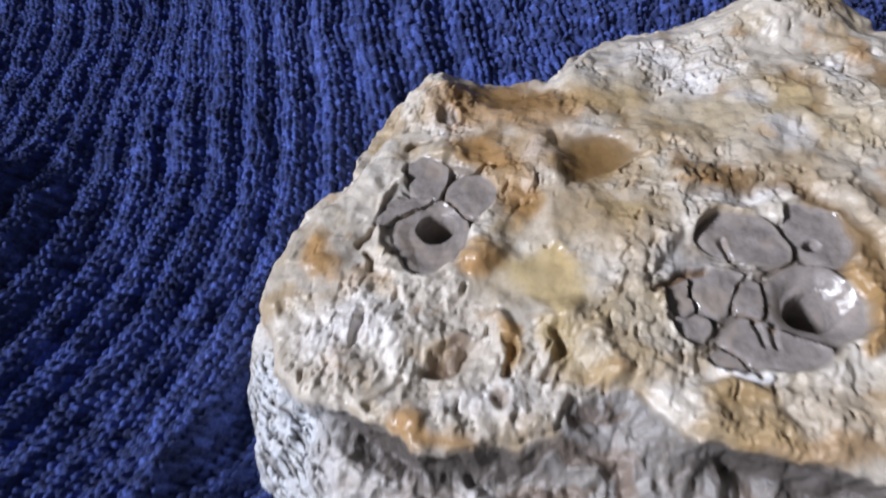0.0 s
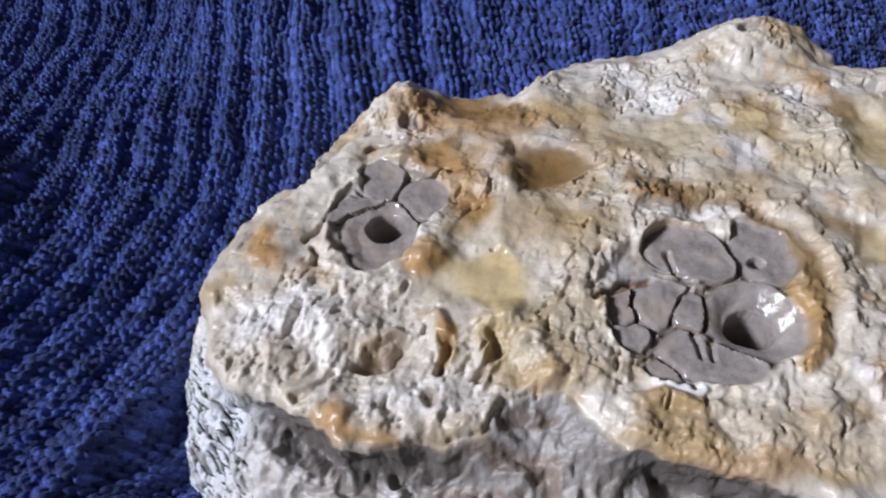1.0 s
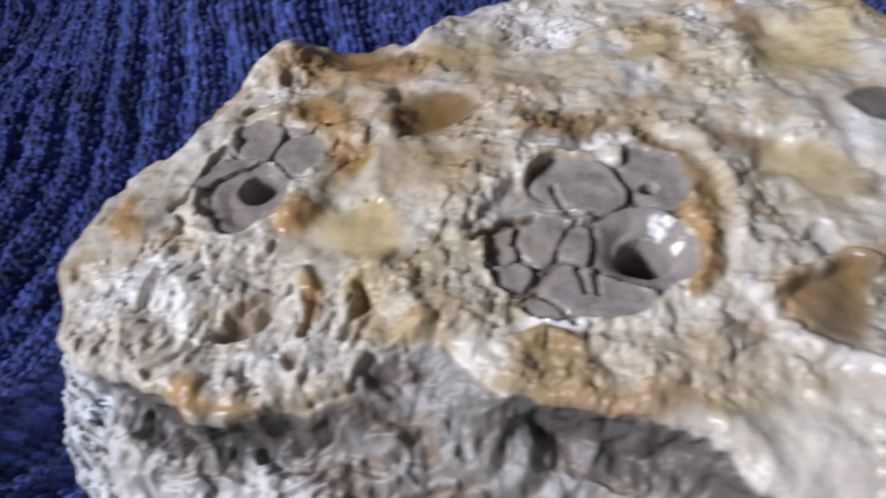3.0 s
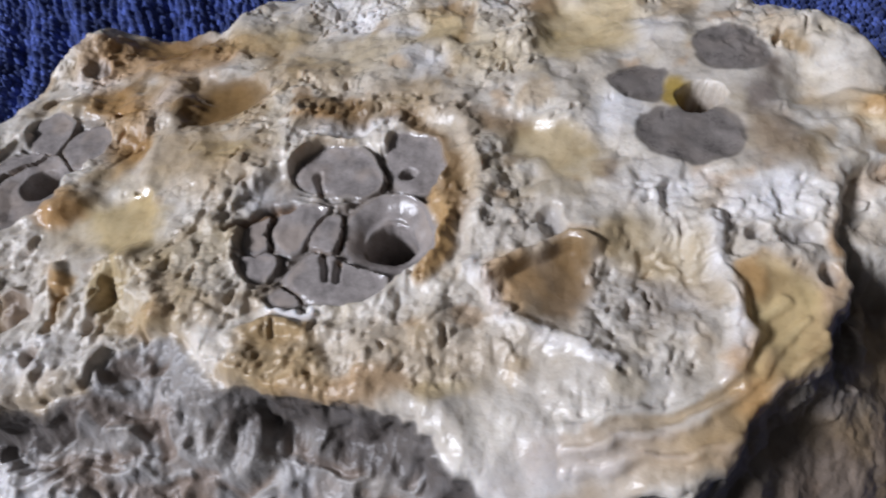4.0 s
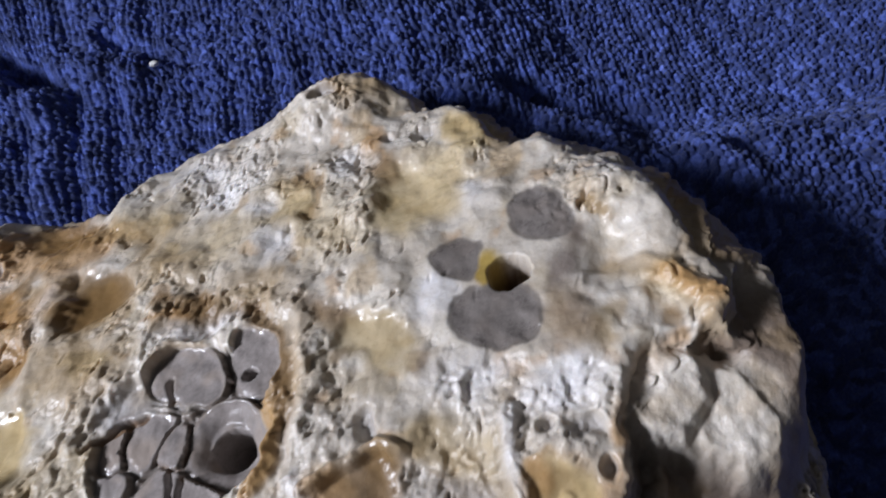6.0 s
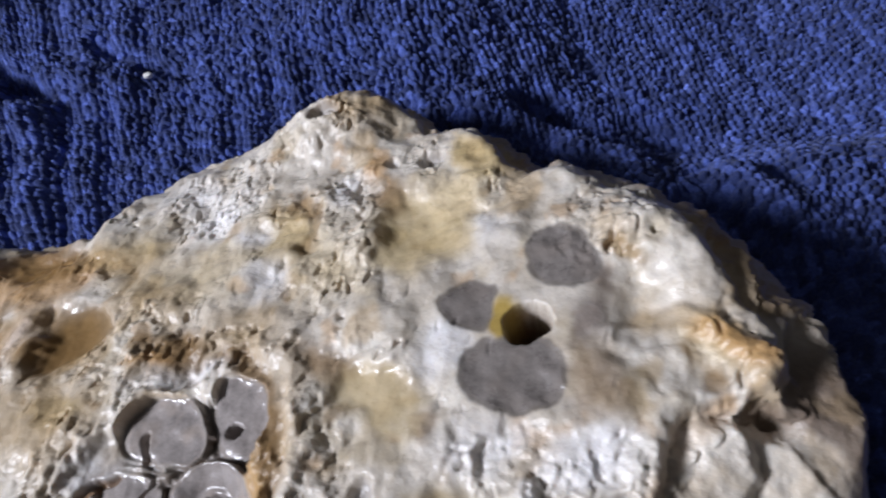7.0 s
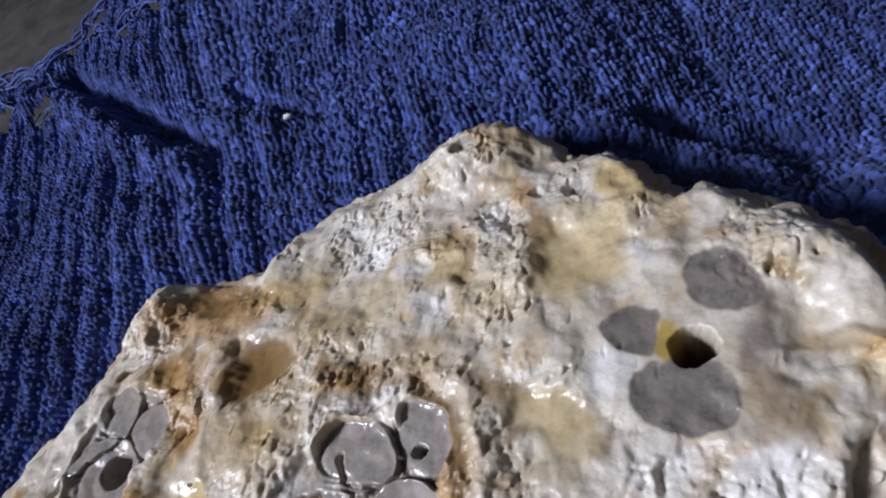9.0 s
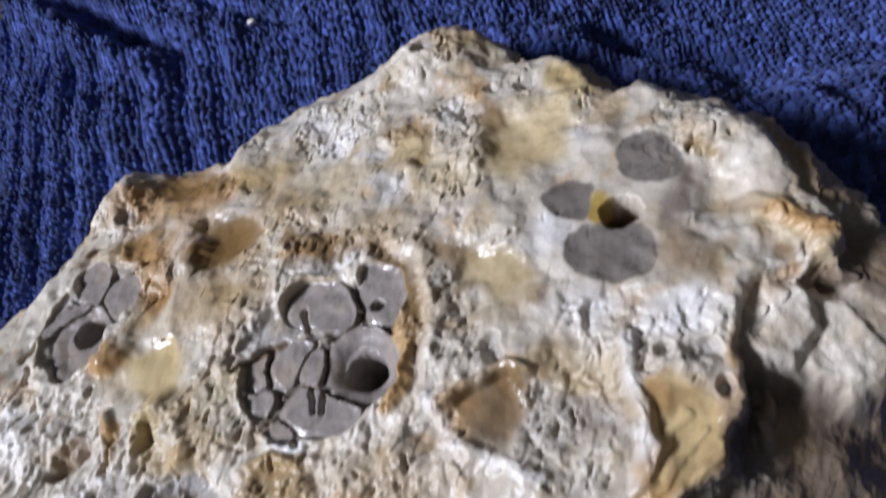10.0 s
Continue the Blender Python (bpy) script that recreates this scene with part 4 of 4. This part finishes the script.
# outline of each grey plate and its kind: 0 glossy, 1 dull and flush, 2 a funnel round a hole
CELLS = [
    (((-52.5, 14.1), (-50, 15.2), (-47.4, 14), (-45.4, 8.9), (-46.5, 4.9), (-51.1, 6.2), (-52.4, 10.3)), 0),
    (((-43.8, 8), (-39.9, 8.9), (-36.2, 5.6), (-36.9, 1.2), (-40.6, -0.9), (-42.9, 2.3)), 0),
    (((-57.6, -1.8), (-56.3, 2.4), (-52.2, 4.4), (-47, 4), (-49.9, 2.4), (-53.6, 0.4)), 0),
    (((-3.1, -7.8), (-2.4, -5.8), (-0.3, -4.2), (3.9, -4.4), (7.2, -6.6), (9.5, -10), (9.4, -12.7), (7.7, -14), (4.9, -13.6), (1.4, -12), (-1.2, -11.2)), 0),
    (((11.6, -3), (13.5, -2.6), (16.4, -4.6), (18.4, -8.6), (18.2, -13), (16.4, -14.4), (13.9, -14.6), (12.2, -13), (11.2, -9.5), (11, -5.8)), 0),
    (((-6.5, -16.9), (-5.1, -15), (-0.8, -15), (2.6, -15.8), (0.4, -17.2), (-1.7, -20.9), (-2, -21.6), (-3.7, -22.1), (-5.3, -20.8)), 0),
    (((-0.8, -20.9), (-0.2, -19.2), (1.8, -17.5), (3.8, -17.1), (4.2, -18.9), (3.8, -22.1), (3, -23.2), (0.9, -22.2)), 0),
    (((-9.9, -20.7), (-9.8, -18.3), (-8.5, -16.2), (-7, -15.2), (-6.7, -17.4), (-6.9, -19), (-6.2, -21.2), (-7.8, -21.9)), 0),
    (((-9.3, -22.6), (-7.3, -22.7), (-5.8, -22.5), (-4.6, -24.5), (-5.5, -26), (-7.2, -26.8), (-8.6, -25.6)), 0),
    (((-3.2, -26.6), (-2.4, -24.9), (-1, -23.3), (0.9, -23), (4.4, -25.2), (6.7, -26.6), (10.2, -28.4), (9.2, -30.5), (6.1, -31.2), (2, -31.3), (-0.9, -30)), 0),
    (((-5.9, -29.4), (-3.8, -28.3), (-2.6, -28.6), (-1, -30.8), (-1.8, -31.2), (-5, -30.5)), 0),
    (((4.9, -18.5), (6.5, -16.3), (8.6, -15.2), (12.3, -15.4), (14.9, -17), (16.2, -20.9), (15.9, -25.4), (13, -27.2), (10.2, -27.4), (6.7, -25.6), (5.2, -23.3), (4.5, -20.8)), 2),
    (((-53.2, -0.1), (-49.7, 2.1), (-45.9, 3.4), (-43.2, 0.9), (-41.3, -3.4), (-43.1, -8.4), (-46.4, -11.6), (-49.9, -11.6), (-52.4, -7.4)), 2),
    (((43.9, 1.8), (46.4, 4.1), (50.6, 3.8), (52.4, 1.8), (51.8, -0.8), (51.2, -3.9), (49.8, -4.8), (47.2, -3.5), (44.8, -0.9)), 1),
    (((45.7, -8.4), (47.7, -6.7), (52, -6), (56.9, -7.6), (59.2, -11.6), (59.1, -14.4), (57.7, -16.2), (54.4, -16.7), (49.6, -15.8), (46.3, -13)), 1),
    (((57.7, 8), (60.7, 10.3), (64.2, 8.8), (66.6, 5.7), (66.8, 2), (64.7, -0.8), (62.1, -0.9), (58.8, 1.4), (57.5, 4.5)), 1),
]

relief = Relief(0.25)
shape_rock(relief)
rock = tagged(new("shell_rock"), "cream and tan pitted fossil shell rock lying on the towel", "rock")
own = relief.owner
whole = (own[:-1, :-1] == own[1:, :-1]) & (own[:-1, :-1] == own[:-1, 1:]) & (own[:-1, :-1] == own[1:, 1:])
square = np.where(whole, own[:-1, :-1], -1)
standing = (inside(relief.x, relief.y, FOOT) > -0.5)[:-1, :-1]
places = relief.x + relief.sx, relief.y + relief.sy, relief.z
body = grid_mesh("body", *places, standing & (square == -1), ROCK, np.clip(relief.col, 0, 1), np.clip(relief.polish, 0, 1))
body.parent = rock
for n, (outline, kind) in enumerate(CELLS):
    plate = grid_mesh("funnel" if kind == 2 else "grey_cell", *places, square == n, OVAL if kind == 1 else CELL)
    plate.parent = rock
    tagged(plate, ("glossy grey chalcedony chamber", "dull dark grey chalcedony oval", "smooth grey funnel round a dark hole")[kind])


# ---- the towel ----
HOLES = ((-186, 183, 13, 8), (-151, 171, 9, 5), (-110, 193, 6, 6), (-93, 195, 8, 6), (-77, 188, 4, 3), (-136, 208, 5, 3))


def sag(x, y):
    """How far the towel falls away behind the rock."""
    return -0.34 * np.clip(-95 - x, 0, 50) * step(15, 110, y) - 0.24 * np.clip(x - 75, 0, 60) - 0.42 * np.clip(x - 42, 0, 42) * step(36, 60, y)


def towel():
    x, y = np.meshgrid(np.arange(-215, 190, 0.4), np.arange(-75, 265, 0.4))
    left = 1 - step(-85, -15, x)
    low, high = np.maximum(0, 25 - y), np.maximum(0, y - 35)
    bend = left * (-0.0045 * low ** 2 - 0.1 * low - 0.2 * high) + (1 - left) * (-0.1 * (y - 90))
    u = x - bend + 2.2 * fbm(x, y, 60, 3, 101) + 0.6 * fbm(x, y, 9, 2, 103)
    v = y + 2.5 * fbm(x, y, 40, 2, 105)
    loose = step(-85, -35, x) * step(-0.45, 0.35, fbm(x, y, 32, 2, 106))
    u, v = u + loose * 1.3 * fbm(x, y, 4.5, 2, 107), v + loose * 1.3 * fbm(x, y, 4.5, 2, 108)
    # folds
    z = 1.6 * fbm(x, y, 70, 3, 111)
    fold = lambda high, wide, *pts: high * np.exp(-(along(x, y, *pts) / wide) ** 2)  # noqa: E731
    side = x - np.interp(y, (-75, -46, -35, -24, -9, 5), (-109, -101, -98, -93.5, -85.5, -82))
    z += 7.5 * np.where(side < 0, np.exp(-(side / 7.5) ** 2), np.exp(-(side / 6) ** 2)) * step(4, -8, y)
    z += 0.16 * np.clip(-104 - x, 0, 55) * step(52, 24, y) + 16 * np.exp(-((x + 172) / 24) ** 2) * step(36, 19, y + 0.3 * (x + 150)) * step(-36, -10, y) - fold(3, 14, (-135, 30), (-128, 0))
    z += fold(8, 8, (-165, 182), (-140, 168), (-108, 136), (-92, 118), (-62, 94)) - fold(10, 5, (-150, 192), (-134, 178), (-103, 144.7), (-87, 126.6), (-76, 116.7), (-62, 105)) - fold(2.5, 2.5, (-50.7, 124), (-39, 114), (-29, 106), (-19, 100))
    z += fold(5, 8, (-60, 110), (-35, 98)) + fold(3.5, 14, (-110, 100), (-85, 85), (-60, 70))
    z += fold(5, 6, (57, 68), (70, 62), (84, 48)) + fold(7, 7, (80, 58), (96, 42), (108, 20)) - fold(9, 6, (70, 69), (80, 60), (96, 41)) - fold(4, 5, (92, 66), (104, 52), (112, 36))
    z += fold(3, 10, (20, 105), (55, 100)) - fold(9, 7, (97, 30), (106, 12), (106, -20), (103, -50))
    z += sag(x, y)
    under = inside(x, y, FOOT)
    z -= 3.5 * step(-14, 2, under)
    z = np.where(under > 3, -6 + 0 * z, z)
    # cords of six columns of loops, each loop with its own place, size and height
    pitch = 1.7
    col = u / pitch
    row = v / 1.75 + 5.0 * lattice(np.floor(col).astype(np.int64), np.zeros(col.shape, np.int64), 121) + 0.25 * grad_noise(col * 0.5, v / 5, 123)
    i, j = np.floor(col).astype(np.int64), np.floor(row).astype(np.int64)
    rnd, rnd2, rnd3 = lattice(i, j, 125), lattice(i, j, 127), lattice(i, j, 128)
    cx, cy = col - i - 0.5 + 0.28 * (rnd2 - 0.5), row - j - 0.5 + 0.2 * (rnd3 - 0.5)
    cx = cx + 0.35 * (rnd3 - 0.5) * cy
    loop = np.sqrt(np.clip(1 - (cx / (0.42 + 0.1 * rnd)) ** 2 - (cy / (0.46 + 0.08 * rnd2)) ** 2, 0, 1))
    phase = (u + 128.2) / (6 * pitch)
    phase = phase - np.floor(phase)
    cord = step(0.0, 0.34, phase) * step(0.92, 0.5, phase)
    z += (0.5 + 2.8 * (1 - loose) * step(60, -20, x) * (0.75 + 0.4 * fbm(x, y, 30, 2, 109))) * cord
    shade = 0.55 + 1.25 * rnd3 ** 2 + 0.25 * np.clip(fbm(x, y, 5, 3, 139), -0.8, 1)
    z += (0.9 + 1.4 * rnd) * loop + 0.4 * fbm(x, y, 4, 2, 138) + 0.15 * fbm(x, y, 1.1, 1, 129)
    # the torn edge, with a few gaps in it
    edge = inside(x, y, [(-260, 200), (-196, 211), (-174, 207), (-163, 213), (-149, 222), (-143, 235), (-150, 290), (300, 290), (300, -200), (-260, -200)]) + 2.5 * fbm(x, y, 9, 4, 131)
    keep = (edge > 0) & (under < 14)
    for cx, cy, rx, ry in HOLES:
        d = np.hypot((x - cx) / rx, (y - cy) / ry) + 0.25 * fbm(x, y, 6, 3, 133)
        keep &= d > 1
        z -= 3 * (1 - step(1, 1.6, d))
    z -= 4 * (1 - step(0, 14, edge))
    return tagged(grid_mesh("towel", x, y, z, keep, TERRY, np.repeat(shade[..., None], 3, 2), 0 * x), "navy blue ribbed terry towel, crumpled, with a frayed edge", "towel")


cloth = towel()


def strand(points, thick):
    """A tube of yarn along a wavy line, tapering at its ends (millimetres)."""
    bm = bmesh.new()
    pts = [Vector(p) * 0.001 for p in points]
    rings = []
    for n, p in enumerate(pts):
        way = (pts[min(n + 1, len(pts) - 1)] - pts[max(n - 1, 0)]).normalized()
        side = way.cross(Vector((0, 0, 1))).normalized()
        up = side.cross(way)
        rad = 0.001 * thick * (0.55 + 0.45 * math.sin(math.pi * n / (len(pts) - 1)))
        rings.append([bm.verts.new(p + rad * (math.cos(a) * side + math.sin(a) * up)) for a in (0, 1.05, 2.09, 3.14, 4.19, 5.24)])
    for a, b in zip(rings, rings[1:]):
        for m in range(6):
            f = bm.faces.new((a[m], a[(m + 1) % 6], b[(m + 1) % 6], b[m]))
            f.smooth = True
    bm.faces.new(rings[0][::-1]), bm.faces.new(rings[-1])
    return bm


rnd = random.Random(4)
EDGE = ((-205, 210), (-196, 211), (-174, 207), (-163, 213), (-149, 222), (-143, 235), (-146, 250))


def loose_thread(x, y, ang, size, bow, thick, seed):
    wave, lift = rnd.uniform(0.3, 1.0), rnd.uniform(0, 3)
    line = []
    for k in range(13):
        q = k / 12
        off = bow * math.sin(math.pi * q) + wave * math.sin(8 * q + seed)
        px, py = x + (q - 0.5) * size * math.cos(ang) - off * math.sin(ang), y + (q - 0.5) * size * math.sin(ang) + off * math.cos(ang)
        line.append((px, py, float(sag(np.float64(px), np.float64(py))) + 2.6 + lift * math.sin(math.pi * q)))
    part("loose_thread", strand(line, thick), YARN, cloth)


for n in range(60):
    k = rnd.randrange(len(EDGE) - 1)
    t, (ax, ay), (bx, by) = rnd.random(), EDGE[k], EDGE[k + 1]
    loose_thread(ax + t * (bx - ax) + rnd.uniform(-1, 4), ay + t * (by - ay) - rnd.uniform(-1, 6), math.atan2(by - ay, bx - ax) + rnd.uniform(-0.5, 0.5), rnd.uniform(9, 20), rnd.uniform(-4, 4), rnd.uniform(0.3, 0.7), n)
for cx, cy, rx, ry in HOLES:
    for n in range(7):
        a = rnd.uniform(0, 6.28)
        off = rnd.uniform(0.55, 1.15)
        loose_thread(cx + off * rx * math.cos(a), cy + off * ry * math.sin(a), a + 1.57 + rnd.uniform(-0.4, 0.4), rnd.uniform(1.0, 2.2) * ry + 4, rnd.uniform(-2, 2), rnd.uniform(0.3, 0.6), n)
for n in range(7):
    q = n / 6
    loose_thread(-160 + 34 * q + rnd.uniform(-2, 2), 190 - 37 * q + rnd.uniform(-2, 2), -0.86 + rnd.uniform(-0.08, 0.08), rnd.uniform(22, 34), rnd.uniform(-2, 2), rnd.uniform(0.35, 0.6), n)


def lint(x, y, z, size, seed):
    bm = bmesh.new()
    bmesh.ops.create_icosphere(bm, subdivisions=2, radius=0.001 * size)
    for v in bm.verts:
        v.co *= 1 + 0.45 * noise.noise(v.co * 2500 + Vector((seed, 0, 0)))
        v.co.x *= 1.5
        v.co += Vector((x, y, z)) * 0.001
    return tagged(part("lint_speck", bm, LINT), "tiny white lint speck on the blue towel", "lint")


lint(-27.7, 98.6, 5.6, 0.9, 1)
